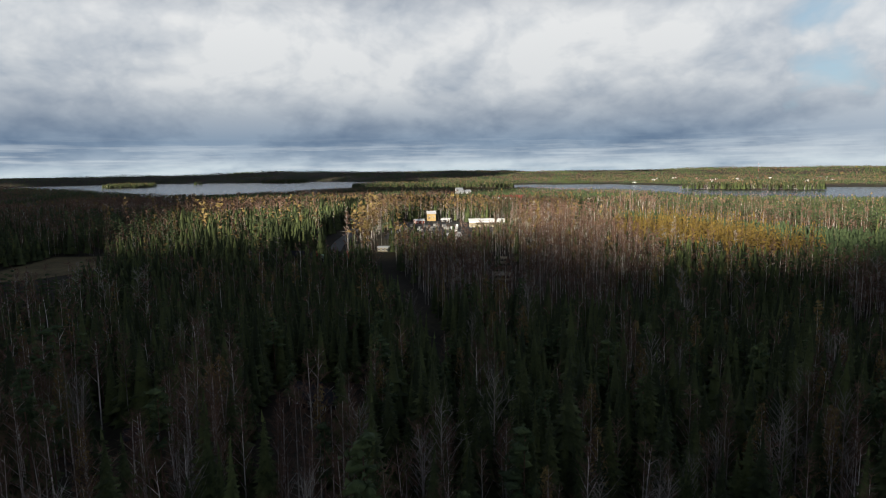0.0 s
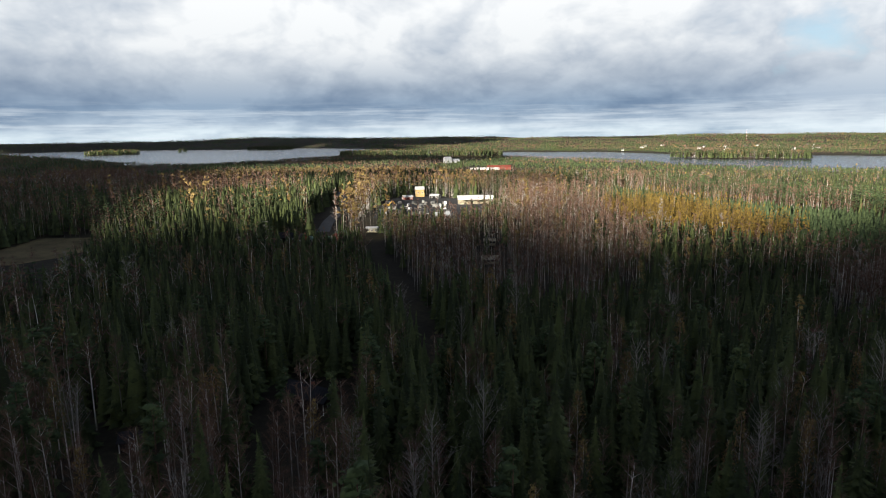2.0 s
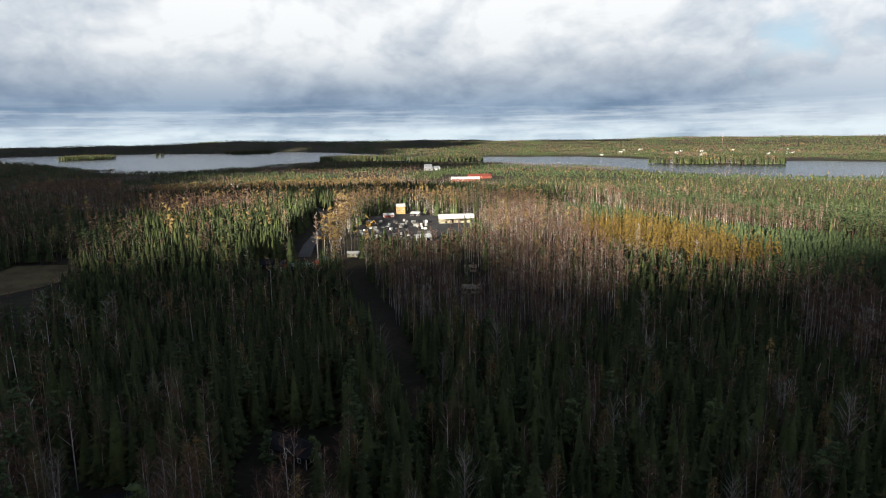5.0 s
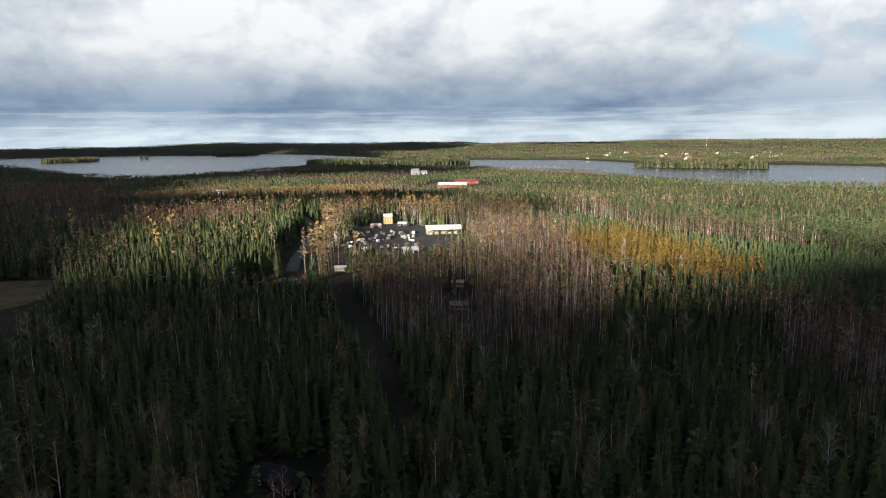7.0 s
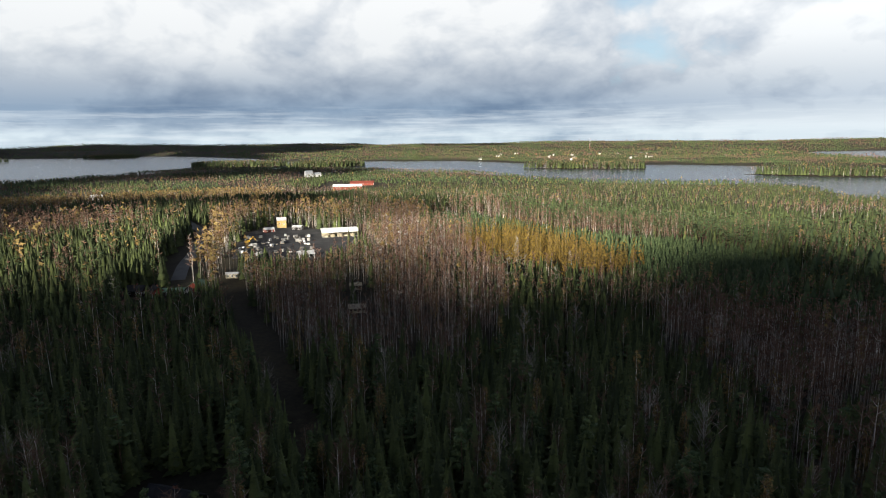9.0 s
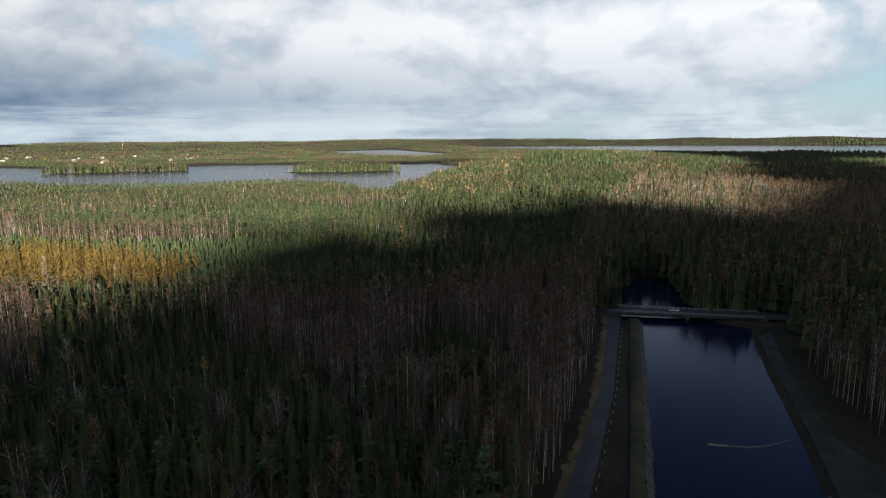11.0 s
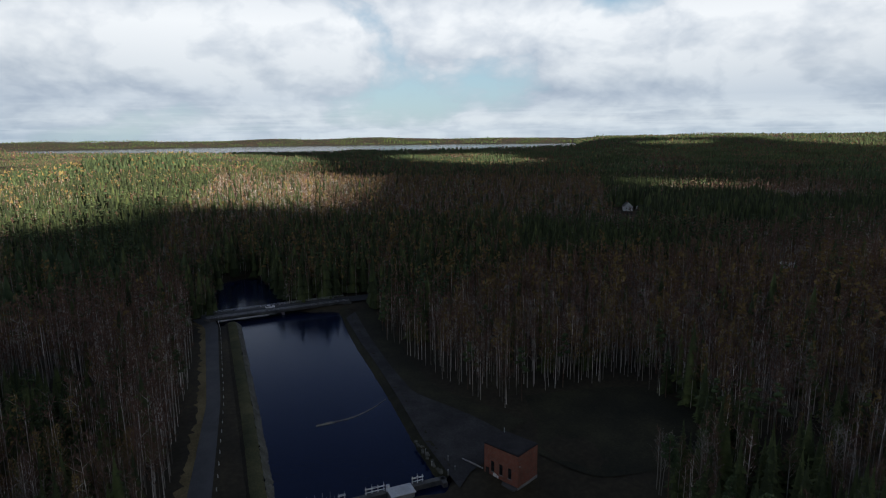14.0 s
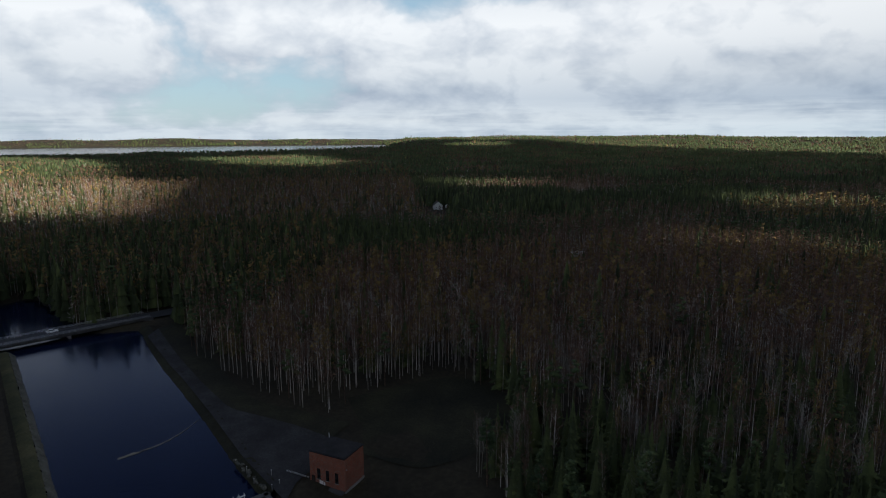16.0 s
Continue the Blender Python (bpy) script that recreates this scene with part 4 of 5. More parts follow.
# kept free of trees: water, roads, yards, buildings
FREE = [
    [(-38, 344), (-18, 338), (14, 330), (42, 372), (12, 372), (-38, 378)], [(-80, 282), (-42, 282), (-40, 304), (-82, 304)],
    [(-60, 300), (-50, 300), (-52, 350), (-66, 350)],
    [(-36, 102), (-18, 102), (-16, 122), (-40, 124)], [(-64, 96), (-52, 94), (-53, 112), (-67, 112)],
    [(17, 232), (31, 232), (33, 268), (17, 268)], [(21, 272), (33, 272), (34, 298), (21, 298)],
    [(-205, 225), (-140, 225), (-160, 300), (-215, 300)], [(-74, 345), (-46, 345), (-48, 440), (-70, 440)],
    [(-39, 330), (-36, 296), (-22, 236), (-10, 181), (-2, 140), (10, 140), (2.5, 181), (-9.5, 236), (-23.5, 296), (-27, 330)],
    [(500, -158), (520, -182), (600, -205), (600, -172), (560, -165)], [(325, -188), (345, -225), (368, -225), (368, -200)],
    [(40, 44), (100, 44), (128, 36), (139, -8), (128, -50), (60, -60), (30, 0)],
    [(95, 40), (128, 30), (139, -8), (138, -60), (165, -30), (200, -2), (240, 18), (292, 30), (312, 26), (320, -42), (336, -42), (330, 10), (306, 50), (290, 90), (272, 110), (262, 104), (222, 90), (150, 67), (128, 61), (100, 55)],
    [(118, -6), (139, -8), (165, -24), (186, -29), (194, -50), (192, -66), (172, -80), (140, -66), (128, -45), (116, -30)],
    [(-215, 268), (-206, 328), (-172, 326), (-162, 300), (-172, 282)],
    [(462, -230), (516, -226), (514, -282), (460, -276)],
    [(-95, 560), (-84, 520), (-75, 490), (-68.5, 440), (-67, 400), (-68, 330), (-50, 330), (-52, 400), (-53.5, 440), (-60, 492), (-69, 522), (-84, 562)],
    [(-36, 330), (-33, 296), (-19, 236), (-6.5, 181), (2, 140), (8, 140), (-0.5, 181), (-13, 236), (-27, 296), (-30, 330)],
    [(-38, 372), (-36, 410), (-34, 470), (-18, 502), (4, 492), (20, 470), (46, 442), (48, 436), (100, 438), (100, 410), (48, 408), (40, 384), (12, 356), (-16, 360)],
    [(18, 252), (32, 252), (32, 268), (18, 268)], [(21, 286), (34, 286), (34, 298), (21, 298)],
    [(-82, 300), (-40, 300), (-40, 318), (-82, 318)], [(-38, 322), (-26, 322), (-26, 334), (-38, 334)],
    [(-42, 122), (-16, 120), (-18, 148), (-42, 150)], [(-68, 110), (-54, 108), (-54, 126), (-68, 126)],
    [(575, -205), (600, -205), (600, -175), (560, -178)], [(345, -225), (368, -225), (368, -200), (345, -200)],
    [(20, 975), (150, 975), (150, 1120), (60, 1120)], [(-268, 900), (-240, 900), (-240, 925), (-268, 925)], [(20, 1320), (60, 1320), (60, 1370), (20, 1370)],
]


def plant(spacing, r0, r1, seed):
    """Places of trees in one ring of the plan: x, y, z, height, kind."""
    r = np.random.default_rng(seed)
    n = int(r1 / spacing) + 1
    u, v = np.meshgrid(np.arange(-n, n + 1), np.arange(-n, n + 1))
    x, y = (u.ravel() + r.uniform(-0.42, 0.42, u.size)) * spacing, (v.ravel() + r.uniform(-0.42, 0.42, u.size)) * spacing
    d, bearing = np.hypot(x, y), np.degrees(np.arctan2(x, y))
    k = (d >= r0) & (d < r1) & (bearing > -40) & (bearing < 148)
    x, y, d = x[k], y[k], d[k]
    # the wood at large: stands in patches
    a, b, c = waves(x, y, 260, 31), waves(x, y, 190, 32), waves(x, y, 150, 33)
    share = np.stack([2.8 * np.exp(2.8 * a), 2.2 * np.exp(2.4 * b), 3.4 * np.exp(-2.6 * a), 0.09 * np.exp(1.5 * c), 0 * a, 0 * a, 0 * a + 0.2], 1)
    stems, tall = 640 + 130 * c, 17 + 1.5 * b - 6.5 * smooth((d - 600) / 350) * (y > 350) - 3 * smooth((d - 800) / 500) * (y <= 350)
    for poly, per_ha, h, mix in STANDS:
        i = inside(poly, x + 4 * waves(x, y, 30, 34), y + 4 * waves(x, y, 30, 35))
        share[i], stems[i], tall[i] = mix, per_ha, h
    for px, py, ra, rb, turn in ISLES:
        stems[np.hypot(x - px, y - py) < ra * 1.15] = 0 if r0 > 1000 else 700
    keep = r.uniform(size=len(x)) < np.where(stems > 0, np.maximum(stems * (1.35 if r0 > 200 else 1.0), 420), 0) * spacing * spacing / 10000 * (1 + 0.35 * waves(x, y, 40, 36))
    for poly in FREE:
        keep &= ~inside(poly, x, y)
    keep &= np.maximum(depth_in(CANAL, x, y) - 3, depth_in(POND, x, y)) < -2
    x, y, share, tall = x[keep], y[keep], share[keep], tall[keep]
    dry = lake_depth(x, y) < -6
    x, y, share, tall = x[dry], y[dry], share[dry], tall[dry]
    share = share / share.sum(1, keepdims=True)
    kind = (r.uniform(size=len(x))[:, None] > np.cumsum(share, 1)).sum(1).clip(0, 6)
    h = tall * (1 + 0.13 * r.normal(size=len(x))).clip(0.55, 1.4)
    # the conifers north of the canal are younger than the birches
    far_off = np.hypot(x, y)
    h = np.where((kind < 2) & (y > 0.55 * x), h * (1 - 0.27 * smooth((far_off - 125) / 110)), h)
    return x, y, height(x, y), h, kind


# trees that stand out: place, kind, height
MARKED = [(-38.3, 102.7, "gold", 23), (7.4, 94.4, "aspen", 23.5), (18.5, 91.2, "spruce", 26.5), (-54.5, 133, "birch", 24), (-53, 131, "birch", 22.5), (39.5, 114.6, "aspen", 22.5), (62.8, 92.7, "aspen", 20.5),
          (66, 94, "birch", 21), (-20, 92, "gold", 21), (-12, 84, "aspen", 21), (-14, 83, "birch", 20), (48, 84, "aspen", 19), (215, 178, "gold", 17), (55, 300, "gold", 19), (1290, 535, "gold", 24), (-34, 88, "birch", 20),
          (-30, 118, "pine", 17), (-20, 112, "pine", 18), (128, -62, "birch", 16), (131, -64, "birch", 16), (262, 108, "aspen", 17), (270, 112, "birch", 19), (274, 114, "birch", 19), (330, 62, "gold", 18)]
RINGS = [(3.1, 46, 250, 0), (3.3, 250, 500, 2), (4.8, 500, 1050, 3), (8.2, 1050, 2500, 4), (20.0, 2500, 4850, 5)]
planted = [plant(s, a, b, 60 + k) for k, (s, a, b, _) in enumerate(RINGS)]

# the nearest of each kind are trees of their own
GROUPS = {"spruce": "spruces", "pine": "pines", "birch": "bare birches", "gold": "yellow birches", "aspen": "grey aspens"}
single = {}


def tree_parts(kind):
    """One tree of each template: an Empty with a trunk and a crown under it."""
    out = []
    spec = KINDS[kind]
    for n, t in enumerate(spec["lods"][0]):
        name = {"gold": "yellow_birch", "birch": "birch", "aspen": "aspen"}.get(kind, kind) + "_tree"
        root = tagged(new(name), spec["label"], {"gold": "birch tree"}.get(kind, kind + " tree"), GROUPS[kind])
        f, m = np.array(t.f), np.array(t.m)
        for slot, part_name in enumerate(spec["parts"]):
            g = f[m == slot]
            if not len(g):
                continue
            used, back = np.unique(g, return_inverse=True)
            me = mesh_of(part_name, np.array(t.v)[used], back.reshape(-1, 3), np.zeros(len(g)), [spec["mats"][slot]])
            new(part_name, me).parent = root
        out.append(root)
    return out


def set_tree(kind, x, y, h, r):
    if kind not in single:
        single[kind] = tree_parts(kind)
        single[kind + "_free"] = list(single[kind])
    models = single[kind]
    n = r.integers(len(models))
    s = h / H
    fat = s * r.uniform(0.88, 1.15)
    m = pose(x, y, ground_at(x, y), r.uniform(-1.5, 1.5), r.uniform(-1.5, 1.5), r.uniform(0, 360))
    first = models[n] in single[kind + "_free"]
    ob = models[n] if first else copy_thing(models[n], m)
    if first:
        single[kind + "_free"].remove(ob)
    ob.matrix_basis = m @ Matrix.Diagonal((fat, fat, s, 1))


tr = np.random.default_rng(77)
for x, y, kind, h in MARKED:
    set_tree(kind, x, y, h, tr)
x, y, z, h, kind = planted[0]
far = np.hypot(x, y)
taken = np.zeros(len(x), bool)
for name in GROUPS:
    mine = np.flatnonzero((kind == NAMES.index(name)) & (far > 62))
    mine = mine[np.argsort(far[mine])][:{"spruce": 290, "birch": 290}.get(name, 75)]
    taken[mine] = True
    for i in mine:
        set_tree(name, float(x[i]), float(y[i]), float(h[i]), tr)
# the rest of the wood
LABELS = {"spruce": "dense dark spruce wood", "pine": "pine wood with bare reddish trunks", "birch": "bare birch wood with reddish twigs", "gold": "birches with the last yellow leaves",
          "larch": "grove of golden autumn larches", "young": "plantation of young green pines", "aspen": "scattered leafless grey aspens"}
for n, (spacing, r0, r1, lod) in enumerate(RINGS):
    x, y, z, h, kind = planted[n]
    left = ~taken if n == 0 else np.ones(len(x), bool)
    for k, name in enumerate(NAMES):
        i = np.flatnonzero(left & (kind == k))
        if not len(i):
            continue
        spec = KINDS[name]
        lod_here = min(max(lod, 1), len(spec["lods"]) - 1)
        scale = h[i] / H * (1.0 if lod < 4 else 1.05 if lod == 4 else 1.15)
        words = LABELS[name] + (" close to the canal", " beyond the yard", " in the middle distance", " near the lakes", " on the far hills")[n]
        joined(name + "_wood", spec["lods"][lod_here], np.stack([x[i], y[i], z[i]], 1), scale, spec["mats"], words, "wood", 200 + 10 * n + k)


# the islands
ir = np.random.default_rng(91)
ix, iy = [], []
for px, py, ra, rb, turn in ISLES:
    u, v = np.meshgrid(np.arange(-ra, ra, 5.5), np.arange(-rb, rb, 5.5))
    u, v = u.ravel() + ir.uniform(-2, 2, u.size), v.ravel() + ir.uniform(-2, 2, u.size)
    c, w = math.cos(radians(turn)), math.sin(radians(turn))
    ix.append(px + u * c - v * w)
    iy.append(py + u * w + v * c)
ix, iy = np.concatenate(ix), np.concatenate(iy)
dry = lake_depth(ix, iy) < -1.0
ix, iy = ix[dry], iy[dry]
iz, ik = height(ix, iy), ir.choice(4, len(ix), p=(0.34, 0.30, 0.26, 0.10))
for k in range(4):
    i = np.flatnonzero(ik == k)
    name = NAMES[k]
    joined(name + "_wood", KINDS[name]["lods"][3], np.stack([ix[i], iy[i], iz[i]], 1), ir.uniform(0.8, 1.15, len(i)), KINDS[name]["mats"], LABELS[name] + " on the islands", "wood", 300 + k)


# ---------------------------------------------------------------- things
def thing(name, label, category, m=None, group=""):
    ob = tagged(new(name), label, category, group)
    if m is not None:
        ob.matrix_basis = m
    return ob


def part(name, bm, mat, parent, label=""):
    me = bpy.data.meshes.new(name)
    bm.normal_update()
    bm.to_mesh(me)
    bm.free()
    me.materials.append(mat)
    ob = new(name, me)
    ob.parent = parent
    return tagged(ob, label)


def block(x0, y0, z0, x1, y1, z1, bevel=0.0, bm=None):
    own = bm is None
    bm = bm or bmesh.new()
    made = bmesh.ops.create_cube(bm, size=1)["verts"]
    bmesh.ops.transform(bm, matrix=Matrix.LocRotScale(((x0 + x1) / 2, (y0 + y1) / 2, (z0 + z1) / 2), None, (x1 - x0, y1 - y0, z1 - z0)), verts=made)
    if bevel and own:
        bmesh.ops.bevel(bm, geom=bm.edges[:], offset=bevel, segments=2, affect="EDGES")
    return bm


def rod(p, q, r, sides=8, bm=None):
    bm = bm or bmesh.new()
    p, q = Vector(p), Vector(q)
    d = q - p
    m = Matrix.Translation((p + q) / 2) @ d.to_track_quat("Z", "Y").to_matrix().to_4x4()
    bmesh.ops.create_cone(bm, segments=sides, radius1=r, radius2=r, depth=d.length, cap_ends=True, matrix=m)
    return bm


def prism(outline, z0, z1, bm=None):
    bm = bm or bmesh.new()
    f = bm.faces.new([bm.verts.new((x, y, z0)) for x, y in outline])
    up = [v for v in bmesh.ops.extrude_face_region(bm, geom=[f])["geom"] if isinstance(v, bmesh.types.BMVert)]
    bmesh.ops.translate(bm, verts=up, vec=(0, 0, z1 - z0))
    bmesh.ops.recalc_face_normals(bm, faces=bm.faces[:])
    return bm


def gable(length, width, eaves, ridge, over=0.4, thick=0.18):
    """A pitched roof along x, as one thick folded sheet."""
    bm = bmesh.new()
    x0, x1, w = -length / 2 - over, length / 2 + over, width / 2 + over
    drop = (ridge - eaves) / (width / 2) * over
    prof = [(-w, eaves - drop), (0, ridge), (w, eaves - drop), (w, eaves - drop + thick), (0, ridge + thick * 1.2), (-w, eaves - drop + thick)]
    a, b = [bm.verts.new((x0, y, z)) for y, z in prof], [bm.verts.new((x1, y, z)) for y, z in prof]
    bm.faces.new(a)
    bm.faces.new(b[::-1])
    for k in range(6):
        bm.faces.new((a[k], b[k], b[(k + 1) % 6], a[(k + 1) % 6]))
    bmesh.ops.recalc_face_normals(bm, faces=bm.faces[:])
    return bm


def gable_body(length, width, eaves, ridge, foot=-1.2):
    bm = bmesh.new()
    w, l = width / 2, length / 2
    prof = [(-w, foot), (w, foot), (w, eaves), (0, ridge - 0.02), (-w, eaves)]
    a, b = [bm.verts.new((-l, y, z)) for y, z in prof], [bm.verts.new((l, y, z)) for y, z in prof]
    bm.faces.new(a)
    bm.faces.new(b[::-1])
    for k in range(5):
        bm.faces.new((a[k], b[k], b[(k + 1) % 5], a[(k + 1) % 5]))
    bmesh.ops.recalc_face_normals(bm, faces=bm.faces[:])
    return bm


def window(parent, x, y, z, w, h, turn, frame_mat=WHITE):
    """A framed window on a wall; turn: the way it faces, degrees from -y."""
    m = pose(x, y, z, 0, 0, turn)
    bm = bmesh.new()
    t = 0.10
    for a in ((-w / 2, -h / 2, w / 2, -h / 2 + t), (-w / 2, h / 2 - t, w / 2, h / 2), (-w / 2, -h / 2, -w / 2 + t, h / 2), (w / 2 - t, -h / 2, w / 2, h / 2), (-t / 3, -h / 2, t / 3, h / 2)):
        block(a[0], -0.07, a[1], a[2], 0.03, a[3], bm=bm)
    bm.transform(m)
    fr = part("window", bm, frame_mat, parent, "white framed window")
    pane = block(-w / 2 + t, -0.03, -h / 2 + t, w / 2 - t, 0.0, h / 2 - t)
    pane.transform(m)
    part("pane", pane, GLASS, fr)


def door(parent, x, y, w, h, turn, mat, z=0.0):
    bm = block(-w / 2, -0.06, 0, w / 2, 0.02, h)
    for a in ((-w / 2 - 0.1, -w / 2), (w / 2, w / 2 + 0.1)):
        block(a[0], -0.09, 0, a[1], 0.02, h + 0.1, bm=bm)
    bm.transform(pose(x, y, z, 0, 0, turn))
    part("door", bm, mat, parent)


def cabin(name, x, y, turn, length, width, eaves, ridge, wall_mat, roof_mat, label, category, windows=2, door_mat=WHITE, chimney=True, group=""):
    """A small gabled wooden house with corner boards, windows, door, gutters and chimney; its ridge along its x."""
    ob = thing(name, label, category, pose(x, y, ground_at(x, y), 0, 0, turn), group)
    part("wall", gable_body(length, width, eaves, ridge), wall_mat, ob)
    part("roof", gable(length, width, eaves, ridge), roof_mat, ob)
    for sx in (-1, 1):
        for sy in (-1, 1):
            cx0, cy0 = sx * length / 2, sy * width / 2
            part("corner_board", block(cx0 - 0.08, cy0 - 0.08, -0.2, cx0 + 0.08, cy0 + 0.08, eaves), WHITE if wall_mat in (RED, DARKWOOD) else wall_mat, ob)
    for k in range(windows):
        wx0 = (k + 0.5) / windows * length - length / 2
        window(ob, wx0, -width / 2, eaves * 0.55, 1.1, 1.2, 0)
        window(ob, wx0, width / 2, eaves * 0.55, 1.1, 1.2, 180)
    window(ob, length / 2, -width * 0.2, eaves * 0.55, 1.0, 1.2, 90)
    window(ob, -length / 2, width * 0.2, eaves * 0.55, 1.0, 1.2, -90)
    door(ob, length / 2, width * 0.22, 0.95, 2.05, 90, door_mat)
    if chimney:
        c = part("chimney", block(-0.35, 0.2, ridge - 0.7, 0.35, 0.9, ridge + 0.8, 0.03), BRICK, ob)
        part("chimney_cap", block(-0.42, 0.13, ridge + 0.8, 0.42, 0.97, ridge + 0.9), ROOF, c)
    return ob


# ---- bridge over the canal
A0, B0 = Vector((275.5, 103.0, 0)), Vector((303.0, 44.0, 0))
along = (B0 - A0).normalized()
span = (B0 - A0).length
bridge_m = Matrix.Translation(A0) @ Matrix.Rotation(math.atan2(along.y, along.x), 4, "Z")
bridge = thing("road_bridge", "grey concrete road bridge with steel railings over the canal", "bridge", bridge_m)
part("deck", block(-2, -4.6, 0.75, span + 2, 4.6, 1.15, 0.05), DARK_CONCRETE, bridge)
part("carriageway", block(-2.5, -3.6, 1.15, span + 2.5, 3.6, 1.20), ASPHALT, bridge, "worn grey asphalt carriageway")
for s in (-1, 1):
    part("girder", block(1.5, s * 3.3 - 0.25, -0.15, span - 1.5, s * 3.3 + 0.25, 0.75, 0.03), DARK_CONCRETE, bridge)
    part("kerb", block(-2, s * 4.25 - 0.35, 1.15, span + 2, s * 4.25 + 0.35, 1.40, 0.03), DARK_CONCRETE, bridge)
    n = int(span / 2.2)
    for k in range(n + 1):
        px = k * span / n
        part("rail_post", block(px - 0.05, s * 4.45 - 0.05, 1.40, px + 0.05, s * 4.45 + 0.05, 2.45), STEEL, bridge)
    for z in (1.75, 2.1, 2.45):
        part("rail", block(-1.0, s * 4.45 - 0.05, z - 0.05, span + 1.0, s * 4.45 + 0.05, z + 0.05), STEEL, bridge)
    for k in range(24):
        px = 2 + k * (span - 4) / 23
        part("bracket", block(px - 0.15, s * 4.2 - 0.35, 0.35, px + 0.15, s * 4.2 + 0.35, 0.75), DARK_CONCRETE, bridge)
for f in (0.52,):
    part("pier", block(span * f - 0.5, -3.6, -4.5, span * f + 0.5, 3.6, -0.15, 0.1), CONCRETE, bridge, "pale concrete bridge pier")
for px in (0.0, span):
    part("abutment", block(px - 2.2, -4.8, -4.5, px + 2.2, 4.8, 0.74, 0.05), DARK_CONCRETE, bridge)


# ---- white car on the bridge
def car_shape(sections):
    """A body lofted through cross-sections: x, half breadth, bottom, top."""
    bm = bmesh.new()
    rings = []
    for x, w, z0, z1 in sections:
        prof = [(-w, z0), (-w * 1.02, (z0 + z1) / 2), (-w * 0.92, z1 - 0.06), (-w * 0.8, z1), (w * 0.8, z1), (w * 0.92, z1 - 0.06), (w * 1.02, (z0 + z1) / 2), (w, z0)]
        rings.append([bm.verts.new((x, y, z)) for y, z in prof])
    for a, b in zip(rings, rings[1:]):
        for k in range(8):
            bm.faces.new((a[k], b[k], b[(k + 1) % 8], a[(k + 1) % 8]))
    bm.faces.new(rings[0])
    bm.faces.new(rings[-1][::-1])
    bmesh.ops.recalc_face_normals(bm, faces=bm.faces[:])
    return bm


car = thing("estate_car", "white estate car crossing the road bridge", "car", bridge_m @ pose(span * 0.44, 1.7, 1.2, 0, 0, 180))
shell = part("body", car_shape([(-2.2, 0.7, 0.45, 0.75), (-2.05, 0.84, 0.28, 0.92), (-0.9, 0.9, 0.25, 0.98), (1.2, 0.9, 0.25, 1.0), (2.0, 0.86, 0.3, 0.98), (2.2, 0.78, 0.42, 0.9)]), CARPAINT, car)
part("cabin", car_shape([(-0.95, 0.78, 0.95, 1.0), (-0.35, 0.74, 0.95, 1.42), (1.3, 0.74, 0.95, 1.45), (2.05, 0.72, 0.95, 1.02)]), GLASS, car, "dark tinted car windows")
part("roof", block(-0.4, -0.62, 1.42, 1.35, 0.62, 1.49, 0.03), CARPAINT, car)
for wx0 in (-1.35, 1.3):
    for s in (-1, 1):
        tyre = part("wheel", rod((wx0, s * 0.72, 0.31), (wx0, s * 0.92, 0.31), 0.31, 16), RUBBER, car, "black car tyre")
        part("rim", rod((wx0, s * 0.90, 0.31), (wx0, s * 0.935, 0.31), 0.2, 12), STEEL, tyre)
for s in (-1, 1):
    part("headlight", block(-2.17, s * 0.62 - 0.14, 0.62, -2.05, s * 0.62 + 0.14, 0.78, 0.02), GLASS, car)
    part("tail_light", block(2.1, s * 0.66 - 0.1, 0.6, 2.21, s * 0.66 + 0.1, 0.9, 0.02), REDPAINT, car)

# ---- brick powerhouse at the canal's end
house_turn = math.degrees(math.atan2(-7.5, -7.2))
power = thing("powerhouse", "red brick powerhouse with a flat black roof beside the canal", "building", pose(141.7, -12.5, -0.5, 0, 0, house_turn))
PL, PW, PH = 10.2, 8.2, 8.1
part("wall", block(0, 0, 0, PL, PW, PH, 0.02), BRICK, power)
part("base", block(-0.06, -0.06, -5.2, PL + 0.06, PW + 0.06, 0.0), CONCRETE, power, "stained grey concrete basement")
part("parapet", block(-0.12, -0.12, PH, PL + 0.12, PW + 0.12, PH + 0.22, 0.03), ROOF, power)
part("roof", block(0.1, 0.1, PH + 0.22, PL - 0.1, PW - 0.1, PH + 0.30), ROOF, power, "black bitumen felt roof")


def tall_window(parent, x, z0, w, h):
    bm = bmesh.new()
    for a in ((x - w / 2, z0, x - w / 2 + 0.09, z0 + h), (x + w / 2 - 0.09, z0, x + w / 2, z0 + h), (x - w / 2, z0, x + w / 2, z0 + 0.09), (x - w / 2, z0 + h - 0.09, x + w / 2, z0 + h),
              (x - 0.03, z0, x + 0.03, z0 + h), (x - w / 2, z0 + h * 0.5 - 0.03, x + w / 2, z0 + h * 0.5 + 0.03)):
        block(a[0], -0.05, a[1], a[2], 0.02, a[3], bm=bm)
    fr = part("window", bm, DARKWOOD, parent, "tall narrow dark window")
    part("pane", block(x - w / 2 + 0.09, -0.025, z0 + 0.09, x + w / 2 - 0.09, 0.0, z0 + h - 0.09), GLASS, fr)
    part("sill", block(x - w / 2 - 0.1, -0.14, z0 - 0.12, x + w / 2 + 0.1, 0.0, z0), CONCRETE, fr)


